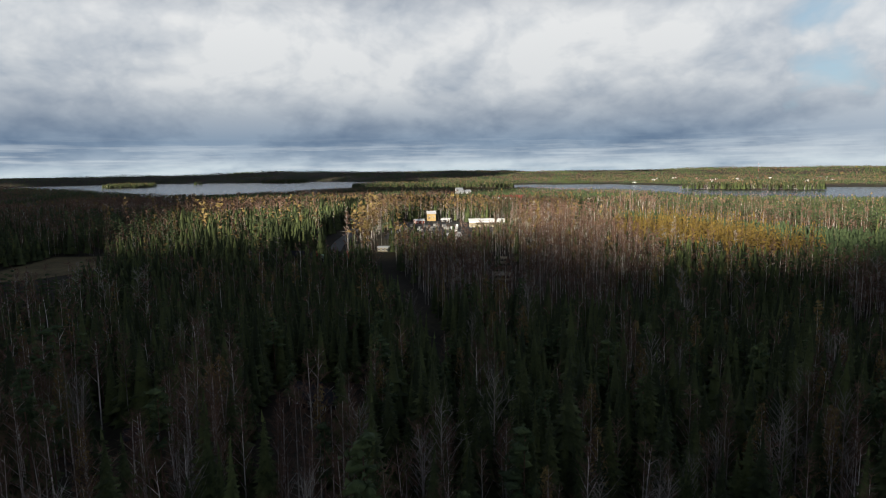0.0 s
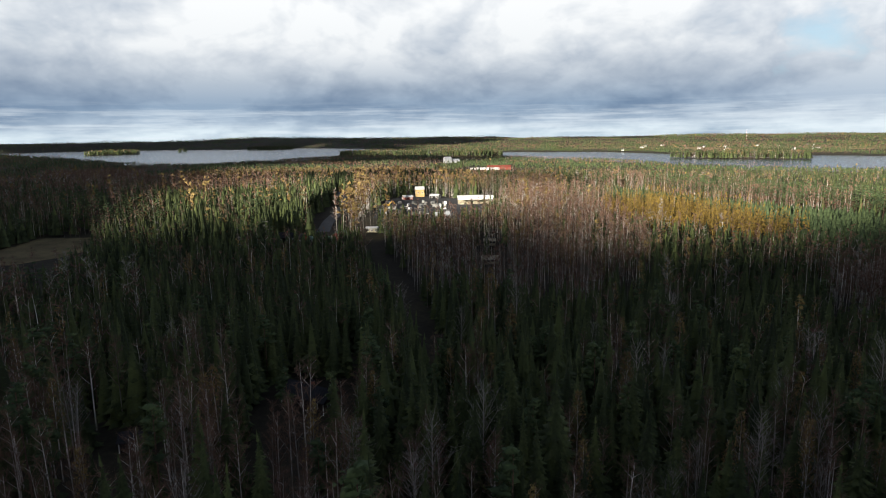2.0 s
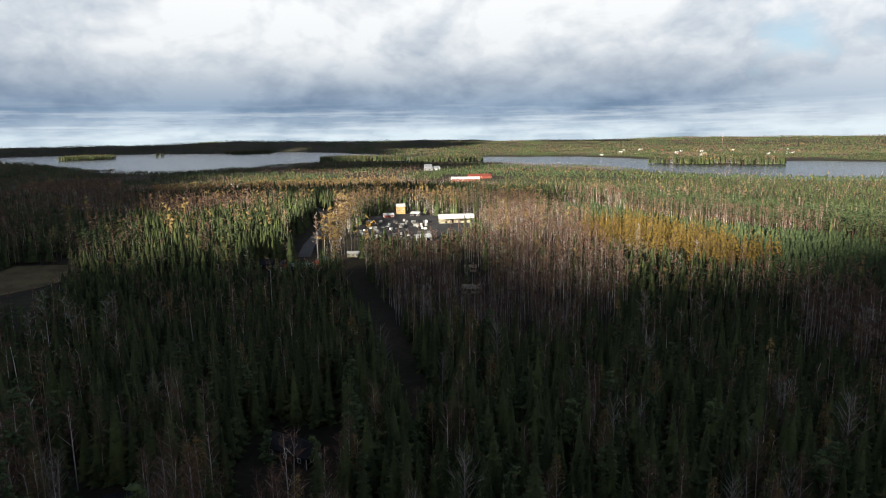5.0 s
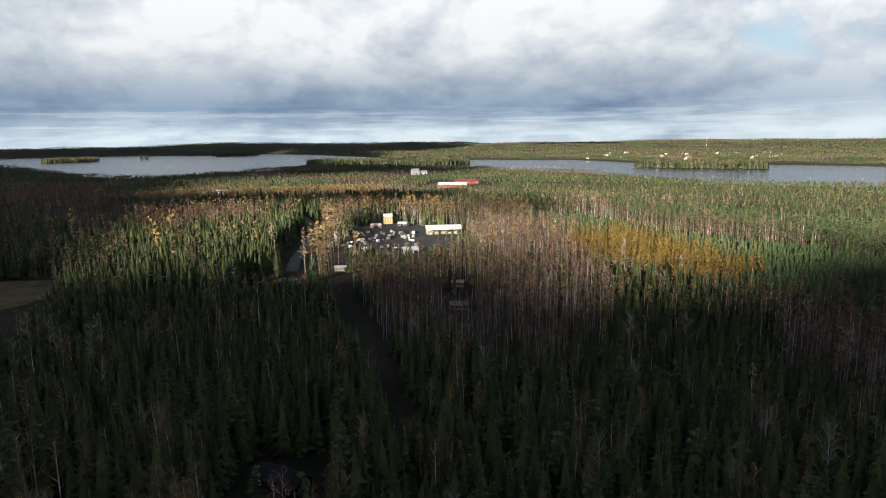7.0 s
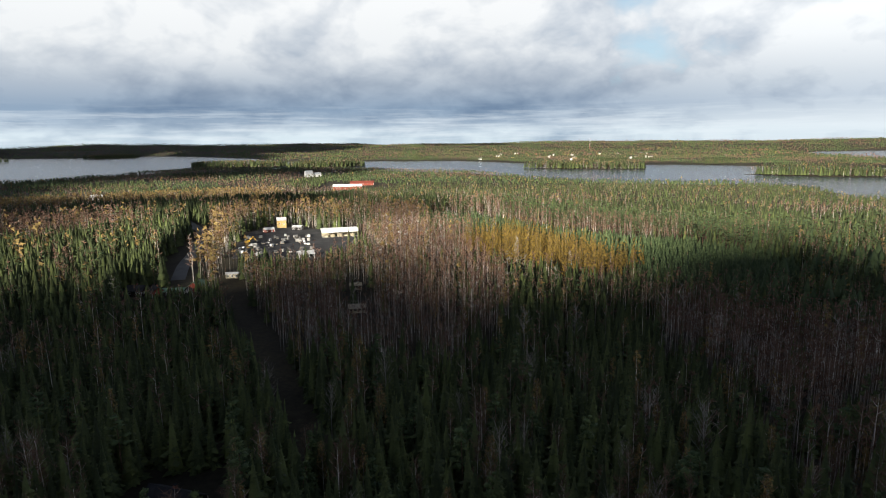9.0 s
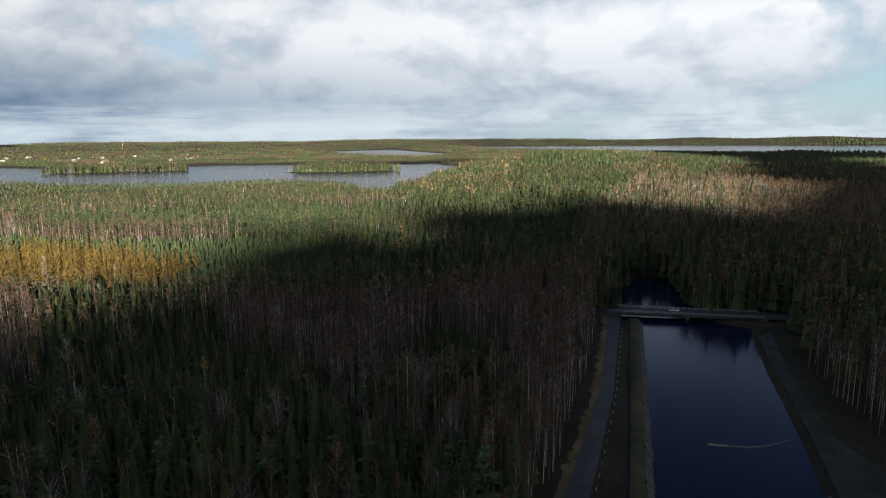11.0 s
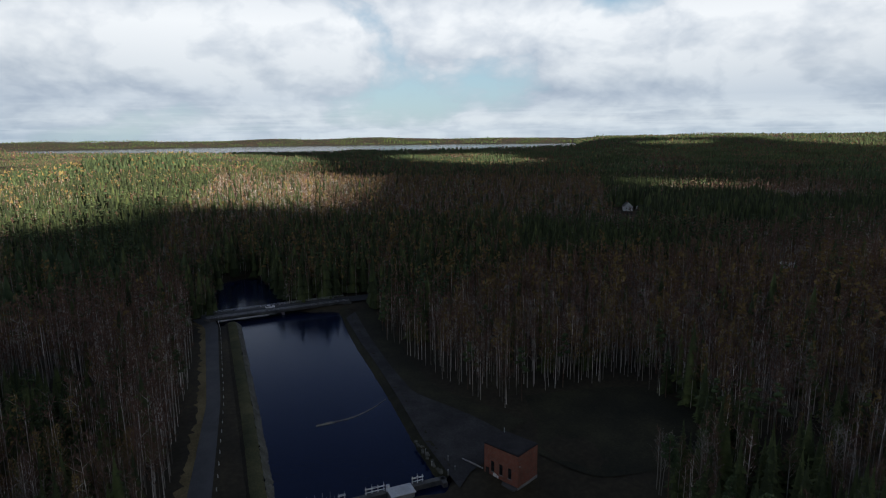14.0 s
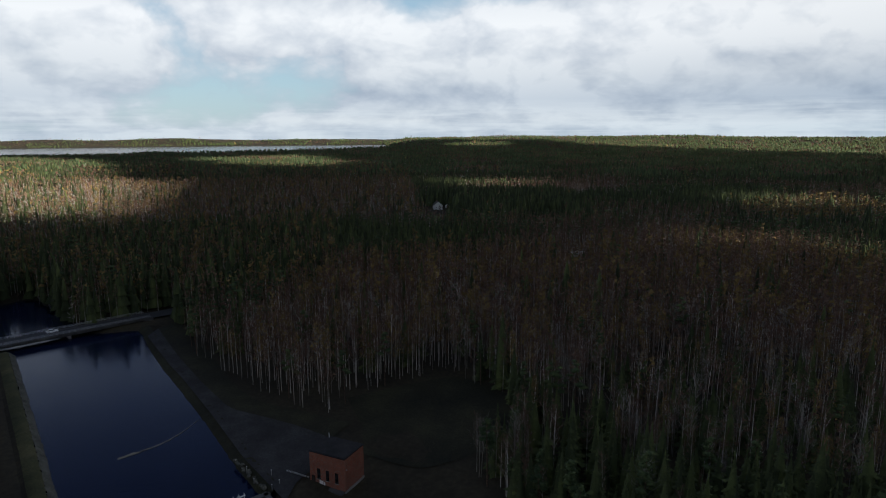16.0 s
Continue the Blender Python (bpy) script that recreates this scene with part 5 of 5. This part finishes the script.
for f in (0.26, 0.51, 0.77):
    tall_window(power, PL * f, 1.5, 0.95, 2.7)
part("door", block(PL * 0.10 - 0.55, -0.06, 0.0, PL * 0.10 + 0.55, 0.02, 2.1, 0.01), DARKWOOD, power)
part("notice_board", block(PL * 0.33 - 0.55, -0.12, 0.35, PL * 0.33 + 0.55, -0.02, 1.25, 0.02), WHITE, power, "white notice board on the brick wall")
part("meter_box", block(PL * 0.42 - 0.2, -0.16, 0.1, PL * 0.42 + 0.2, -0.02, 1.0, 0.02), WHITE, power)
for f in (0.25, 0.7):
    part("basement_window", block(PL + 0.03, PW * f - 0.5, -1.9, PL + 0.1, PW * f + 0.5, -1.2), GLASS, power)
part("wall_lamp", block(PL, 0.5, 5.2, PL + 0.25, 0.75, 5.5, 0.03), STEEL, power)
part("flue", rod((0.6, PW - 0.8, PH + 0.2), (0.6, PW - 0.8, PH + 1.5), 0.11), STEEL, power, "thin pale roof flue")
part("landing", block(0.2, -1.5, -0.35, PL, -0.08, 0.12, 0.03), DARK_CONCRETE, power)
# pipes stacked beside the powerhouse
for k in range(4):
    pipe = thing("pipe", "long grey pipe lying by the brick powerhouse", "pipe", pose(143.6 + 0.42 * k, -10.9 + 0.36 * k, 0.45, 0, 0, house_turn), "stacked pipes")
    part("barrel", rod((-3.4, 0, 0.0), (1.8 - 0.3 * k, 0, 0.0), 0.17, 10), STEEL if k % 2 else CONCRETE, pipe)
    for px in (-3.0, 1.2 - 0.3 * k):
        part("collar", rod((px, 0, 0.0), (px + 0.2, 0, 0.0), 0.2, 10), RUBBER, pipe)

# ---- intake: sill, rack, gate frames, deck
W0, W1 = Vector((126.0, 35.0, 0)), Vector((140.0, 0.5, 0))
wdir = (W1 - W0).normalized()
weir_m = Matrix.Translation(W0) @ Matrix.Rotation(math.atan2(wdir.y, wdir.x), 4, "Z")
wl = (W1 - W0).length
weir = thing("intake_weir", "concrete intake weir closing the canal", "weir", weir_m)
part("sill", block(-3, -2.2, -5.5, wl + 3, -0.9, -0.25, 0.05), DARK_CONCRETE, weir)
part("walkway", block(-2, -2.4, -0.25, wl + 1, -0.8, -0.08, 0.02), DARK_CONCRETE, weir, "dark worn walkway")
for px in (-2.5, 11.5, 19.5, 30.0, wl + 2):
    part("buttress", block(px - 0.6, -3.8, -5.5, px + 0.6, -0.5, -0.25, 0.05), DARK_CONCRETE, weir)
rack = thing("trash_rack", "white steel rack with upright rods at the intake", "rack", weir_m)
part("beam", block(1.5, -0.85, -0.25, 13.2, -0.55, 0.05, 0.02), WHITE, rack, "white painted steel beam")
for k in range(13):
    px = 1.8 + k * 0.9
    tall = 2.7 if k % 2 else 1.5
    part("rod", rod((px, -0.7, -2.4), (px, -0.7, tall), 0.055), STEEL, rack)


def gate_frame(px, w, posts):
    g = thing("sluice_gate", "white steel sluice gate frame on the intake", "sluice gate", weir_m @ pose(px, 0, 0), "sluice gates")
    for k in range(posts):
        qx = k * w / (posts - 1)
        part("post", block(qx - 0.08, -1.2, -0.25, qx + 0.08, -1.04, 1.75), WHITE, g)
        part("spindle", rod((qx, -1.0, -0.2), (qx, -1.0, 2.2 if k % 2 else 1.9), 0.05), STEEL, g)
    part("crossbeam", block(-0.25, -1.3, 1.15, w + 0.25, -0.95, 1.35, 0.02), WHITE, g)
    part("lower_beam", block(-0.25, -1.25, 0.35, w + 0.25, -1.0, 0.48, 0.02), WHITE, g)
    part("handwheel", rod((w / 2, -1.12, 1.42), (w / 2, -1.12, 1.5), 0.35, 14), STEEL, g)
    part("gate_leaf", block(0, -1.0, -2.6, w, -0.9, -0.3), STEEL, g)


gate_frame(13.6, 1.3, 2)
gate_frame(20.0, 4.4, 4)
gate_frame(31.6, 2.6, 3)
box = thing("control_cabinet", "white metal control cabinet on the weir", "cabinet", weir_m @ pose(25.2, -1.6, -0.08))
part("case", block(-0.4, -0.3, 0, 0.4, 0.3, 1.5, 0.03), WHITE, box)
part("lid", block(-0.45, -0.35, 1.5, 0.45, 0.35, 1.56, 0.02), STEEL, box)
hut = thing("gate_hut", "low gate hut with a grey sheet roof", "hut", weir_m @ pose(27.2, -4.4, -0.1))
part("wall", block(-2.3, -1.5, -2.0, 3.2, 2.2, 0.9), CONCRETE, hut)
part("roof", block(-2.6, -1.8, 0.9, 3.5, 2.4, 1.05, 0.03), TIN, hut, "grey corrugated sheet roof")
for k in range(9):
    part("seam", block(-2.5 + k * 0.74, -1.8, 1.05, -2.45 + k * 0.74, 2.4, 1.10), TIN, hut)
hose = thing("barrier_pole", "yellow barrier pole lying on the weir", "pole", weir_m @ pose(14.8, -2.0, 0.02))
part("pole", rod((0, 0, 0.06), (3.4, 0.3, 0.06), 0.06), YELLOW, hose)
# posts and debris by the corner of the gravel yard
for k, (px, py, h) in enumerate(((144.5, 0.6, 1.0), (146.5, -3.6, 1.3), (142.0, -5.2, 1.0), (140.2, -3.4, 1.1), (151.0, 2.2, 0.9))):
    bollard = thing("bollard", "short pale marker post by the gravel yard", "post", pose(px, py, 0.28), "marker posts")
    part("post", rod((0, 0, -0.3), (0, 0, h), 0.09), CONCRETE, bollard)
    part("cap", rod((0, 0, h), (0, 0, h + 0.12), 0.11), WHITE, bollard)
rr = np.random.default_rng(5)
for k in range(16):
    f = k / 15
    px, py = 157 - 16 * f + rr.uniform(-0.5, 0.5), 4.6 - 6.2 * f + rr.uniform(-0.5, 0.5)
    s = rr.uniform(0.35, 0.85)
    bm = bmesh.new()
    bmesh.ops.create_icosphere(bm, subdivisions=1, radius=s)
    for v in bm.verts:
        v.co = Vector((v.co.x * rr.uniform(0.8, 1.25), v.co.y * rr.uniform(0.8, 1.25), v.co.z * rr.uniform(0.5, 0.8)))
    stone = thing("boulder", "rough grey boulder on the canal bank", "boulder", pose(px, py, 0.1, 0, 0, rr.uniform(0, 360)), "bank boulders")
    part("rock", bm, STONE, stone)

# ---- log boom afloat
boom = thing("log_boom", "pale floating log boom adrift on the canal", "log boom", pose(0, 0, CANAL_Z + 0.05))
boom_line = spread([(171, 34.5), (173, 29.5), (176, 24), (182, 19), (188.5, 15.5)], 1.9)
for k, (p, q) in enumerate(zip(boom_line, boom_line[1:])):
    part("log", rod((p[0], p[1], 0), (q[0], q[1], 0), 0.20 - 0.010 * k, 7), PLANK, boom)
for k in range(3):
    part("log", rod((170.6 + 0.3 * k, 34.6 - 0.4 * k, 0), (172.7 + 0.3 * k, 29.6 + 0.5 * k, 0), 0.17, 7), PLANK, boom)

# ---- marker posts along the road
for p in spread([(x + 0.3, y - 1.0) for x, y in ROAD_R], 6.2)[3:]:
    post = thing("road_post", "white roadside marker post", "post", pose(float(p[0]), float(p[1]), 0.0), "roadside posts")
    part("post", block(-0.07, -0.07, -0.4, 0.07, 0.07, 0.95, 0.02), WHITE, post)
    part("band", block(-0.075, -0.075, 0.68, 0.075, 0.075, 0.8), RUBBER, post)

# ---- cabins and houses in the woods
cabin("log_cabin", -29, 136.5, -33, 13, 6.2, 2.7, 4.6, DARKWOOD, ROOF, "dark log cabin with white window frames among spruces", "cabin", 3)
cabin("garden_shed", -61, 118, 10, 5.5, 4.0, 2.3, 3.5, DARKWOOD, ROOF, "small black shed with a white window", "shed", 1, chimney=False)
cabin("cottage", -73, 309, -20, 8, 6, 2.6, 4.6, DARKWOOD, ROOF, "brown cottage with a dark roof under birches", "cottage", 2)
cabin("cottage", -64, 306, -65, 7, 5.5, 2.5, 4.4, RED, ROOF, "small red cottage with white trim", "cottage", 2)
cabin("shed", -56, 305, -10, 10, 5, 2.2, 3.3, DARKWOOD, GREENROOF, "low shed with a green sheet roof", "shed", 2, chimney=False)
cabin("cottage", -46, 310, 60, 7, 6, 2.7, 4.8, RED, GREENROOF, "red cottage with a green roof", "cottage", 2)
cabin("site_hut", -32, 329, -5, 6.0, 3.0, 2.4, 2.9, PLANK, TIN, "pale board site hut by the forest road", "hut", 3, chimney=False)


def bird_hide(x, y, turn, length, width, lift, label, wall=True):
    ob = thing("forest_hut", label, "hut", pose(x, y, ground_at(x, y), 0, 0, turn))
    for sx in (-1, 1):
        for sy in (-1, 1):
            part("post", block(sx * length / 2 - 0.1, sy * width / 2 - 0.1, -1, sx * length / 2 + 0.1, sy * width / 2 + 0.1, lift + 2.4), PLANK, ob)
    part("floor", block(-length / 2, -width / 2, lift - 0.15, length / 2, width / 2, lift), PLANK, ob)
    if wall:
        part("back_wall", block(-length / 2, width / 2 - 0.1, lift, length / 2, width / 2, lift + 2.3), PLANK, ob)
        part("front_wall", block(-length / 2, -width / 2, lift, length / 2, -width / 2 + 0.1, lift + 1.0), PLANK, ob)
        for k in range(4):
            px = -length / 2 + (k + 0.5) * length / 4
            part("opening", block(px - 0.5, -width / 2 - 0.02, lift + 1.05, px + 0.5, -width / 2 + 0.06, lift + 1.9), GLASS, ob)
    bm = block(-length / 2 - 0.4, -width / 2 - 0.5, lift + 2.35, length / 2 + 0.4, width / 2 + 0.5, lift + 2.5, 0.02)
    for v in bm.verts:
        v.co.z += 0.16 * v.co.y
    part("roof", bm, PLANK, ob, "weathered sloping board roof")
    return ob


bird_hide(24.8, 261, -4, 7.0, 4.2, 0.3, "weathered board shelter with a sloping roof in birches")
bird_hide(27.5, 293, -4, 5.4, 3.0, 0.5, "pale board hut with dark openings among birches")

# ---- storage yard in the wood
long_shed = thing("long_shed", "long open shed with a white roof by the yard", "shed", pose(31, 433, ground_at(31, 433) + 0.2, 0, 0, 2))
for k in range(8):
    for sy in (-1, 1):
        part("post", block(-12 + k * 3.4, sy * 3.6 - 0.12, -0.8, -11.76 + k * 3.4, sy * 3.6 + 0.12, 4.0), PLANK, long_shed)
part("back_wall", block(-12.2, 3.7, -0.8, 12.2, 3.85, 4.0), PLANK, long_shed)
part("floor", block(-12.2, -3.8, -0.8, 12.2, 3.8, 0.1), CONCRETE, long_shed)
bm = block(-12.8, -4.4, 4.0, 12.8, 4.4, 4.25, 0.03)
for v in bm.verts:
    v.co.z += 0.16 * v.co.y + 0.7
part("roof", bm, WHITE, long_shed, "white sheet metal roof")
part("fascia", block(-12.8, -4.45, 3.5, 12.8, -4.3, 4.3), WHITE, long_shed)
for k in range(5):
    part("stored_stack", block(-11 + k * 4.6, -2.6, 0.1, -8.2 + k * 4.6, 2.5, 1.4 + 0.5 * (k % 3)), PLANK, long_shed)
cabin("tower_house", -9, 492, 5, 6.5, 6.5, 6.2, 8.0, OCHRE, TIN, "tall ochre house with a pale roof beside the yard", "house", 2)
cabin("shed", -18, 470, 20, 7, 4.5, 2.4, 3.4, RED, TIN, "red shed with a pale tin roof", "shed", 2, chimney=False)
cabin("shed", 3, 476, -25, 7, 4.5, 2.4, 3.4, DARKWOOD, TIN, "dark shed with a bright tin roof", "shed", 2, chimney=False)
tent = thing("storage_tent", "pale grey sheet-covered shelter in the yard", "shelter", pose(6, 368, ground_at(6, 368) + 0.3, 0, 0, 12))
part("cover", gable(9, 8, 2.0, 3.4, 0.3, 0.12), TIN, tent, "pale translucent grey cover")
for k in range(4):
    part("hoop", block(-4.4 + k * 2.9, -4.0, -0.4, -4.25 + k * 2.9, 4.0, 2.0), STEEL, tent)
for k in range(80):
    px, py = rr.uniform(-34, 14), rr.uniform(374, 450)
    if abs(px - 6) < 8 and abs(py - 368) < 9 or inside([(-36, 372), (-36, 410), (-33, 450), (10, 446), (12, 395), (12, 372)], np.array([px]), np.array([py]))[0] == 0:
        continue
    w, d, h = rr.uniform(0.8, 2.8), rr.uniform(0.7, 2.0), rr.uniform(0.5, 1.8)
    item = thing("stacked_block", ("pale concrete element on a pallet in the yard", "dark concrete element in the yard", "pale metal crate in the yard", "weathered grey concrete slab stack in the yard")[k % 4], "stack",
                 pose(px, py, ground_at(px, py) + 0.3, 0, 0, rr.uniform(-30, 30)), "yard stacks")
    part("load", block(-w / 2, -d / 2, 0.12, w / 2, d / 2, h, 0.05), (CONCRETE, DARK_CONCRETE, TIN, DARK_CONCRETE)[k % 4], item)
    part("pallet", block(-w / 2 - 0.05, -d / 2 - 0.05, -0.3, w / 2 + 0.05, d / 2 + 0.05, 0.12), PLANK, item)


def digger(x, y, turn):
    ob = thing("excavator", "yellow tracked excavator parked in the yard", "excavator", pose(x, y, ground_at(x, y) + 0.3, 0, 0, turn))
    for s in (-1, 1):
        part("track", block(-1.9, s * 1.15 - 0.3, -0.2, 1.9, s * 1.15 + 0.3, 0.75, 0.2), RUBBER, ob)
    part("house", block(-1.8, -1.3, 0.9, 1.3, 1.3, 2.1, 0.12), YELLOW, ob)
    part("cab", block(0.2, 0.3, 2.1, 1.4, 1.3, 3.2, 0.08), GLASS, ob, "dark glazed operator cab")
    part("boom", rod((1.2, 0, 1.7), (4.2, 0, 4.3), 0.22, 6), YELLOW, ob)
    part("arm", rod((4.2, 0, 4.3), (5.8, 0, 1.6), 0.17, 6), YELLOW, ob)
    part("bucket", block(5.2, -0.5, 0.5, 6.2, 0.5, 1.6, 0.1), RUBBER, ob)


digger(-30, 420, 25)


def heap(x, y, rx, ry, h, m, label, seed):
    bm = bmesh.new()
    bmesh.ops.create_icosphere(bm, subdivisions=3, radius=1)
    r = np.random.default_rng(seed)
    for v in bm.verts:
        k = 1 + 0.25 * noise.noise(v.co * 2.3 + Vector((seed, 0, 0)))
        v.co = Vector((v.co.x * rx * k, v.co.y * ry * k, max(v.co.z, -0.3) * h * k))
    ob = thing("heap", label, "heap", pose(x, y, ground_at(x, y) + 0.2), "heaps")
    part("mound", bm, m, ob)


heap(64, 424, 5, 3, 1.9, ORANGE, "heap of rust-orange scrap in the clearing", 1)
heap(86, 424, 6, 3, 1.6, ORANGE, "long heap of rust-orange scrap in the clearing", 2)
heap(74, 418, 4, 2.5, 1.2, FLOOR, "low heap of dark soil", 3)
cabin("site_hut", 75, 428, 15, 6, 2.6, 2.3, 2.7, WHITE, TIN, "white site hut in the brown clearing", "hut", 2, chimney=False)

# ---- houses farther off
cabin("white_house", 585, -188, -12, 11, 8.5, 4.2, 7.8, WHITE, DARK_CONCRETE, "white wooden house with a grey roof at the forest edge", "house", 3)
cabin("garage", 592, -203, -62, 7, 5, 2.4, 3.6, WHITE, ROOF, "small white garage beside the white house", "garage", 1, chimney=False)
cabin("barn", 356, -212, 55, 8, 4, 2.3, 3.4, TIN, TIN, "pale blue-grey metal barn in the birches", "barn", 1, chimney=False)
cabin("white_house", -254, 913, 10, 16, 10, 6.0, 9.0, WHITE, TIN, "white two-storey house in the far forest", "house", 3)
cabin("mill", 37, 1345, 20, 16, 9, 8.0, 13.5, TIN, TIN, "pale grey mill with steep roofs", "mill", 4)
cabin("mill_annexe", 55, 1352, 20, 14, 8, 5.0, 8.5, WHITE, TIN, "white mill annexe with a tin roof", "mill", 3, chimney=False)
cabin("barn", 88, 1010, -8, 46, 16, 5.0, 8.0, RED, WHITE, "long red barn with a pale roof", "barn", 6, chimney=False)
cabin("barn", 118, 1072, -8, 40, 14, 4.5, 7.5, RED, RED, "long red barn with a rusty roof", "barn", 6, chimney=False)
for k in range(30):
    ang, dist = radians(rr.uniform(17, 33)), rr.uniform(2150, 2900)
    px, py = dist * math.sin(ang), dist * math.cos(ang)
    if float(lake_depth(np.array([px]), np.array([py]))[0]) > -25:
        continue
    cabin("village_house", px, py, rr.uniform(0, 180), rr.uniform(10, 16), rr.uniform(7, 9), rr.uniform(4, 6), rr.uniform(7, 9), (WHITE, OCHRE, WHITE, RED)[k % 4], (DARK_CONCRETE, ROOF, TIN)[k % 3],
          ("white village house on the far shore", "ochre village house on the far shore", "white village house on the far shore", "red village house on the far shore")[k % 4], "house", 3, group="village houses")

# ---- red and white mast
ma = radians(26.9)
mx, my = 3600 * math.sin(ma), 3600 * math.cos(ma)
mast = thing("radio_mast", "tall red and white lattice radio mast", "mast", pose(mx, my, ground_at(mx, my)))
for k in range(9):
    z0, z1, w0, w1 = k * 7.5, (k + 1) * 7.5, 1.3 - k * 0.12, 1.3 - (k + 1) * 0.12
    bm = bmesh.new()
    for sx, sy in ((-1, -1), (1, -1), (1, 1), (-1, 1)):
        rod((sx * w0, sy * w0, z0), (sx * w1, sy * w1, z1), 0.12, 5, bm)
        rod((sx * w0, sy * w0, z0), (-sy * w1, sx * w1, z1), 0.08, 4, bm)
    part("section", bm, REDPAINT if k % 2 else WHITE, mast)
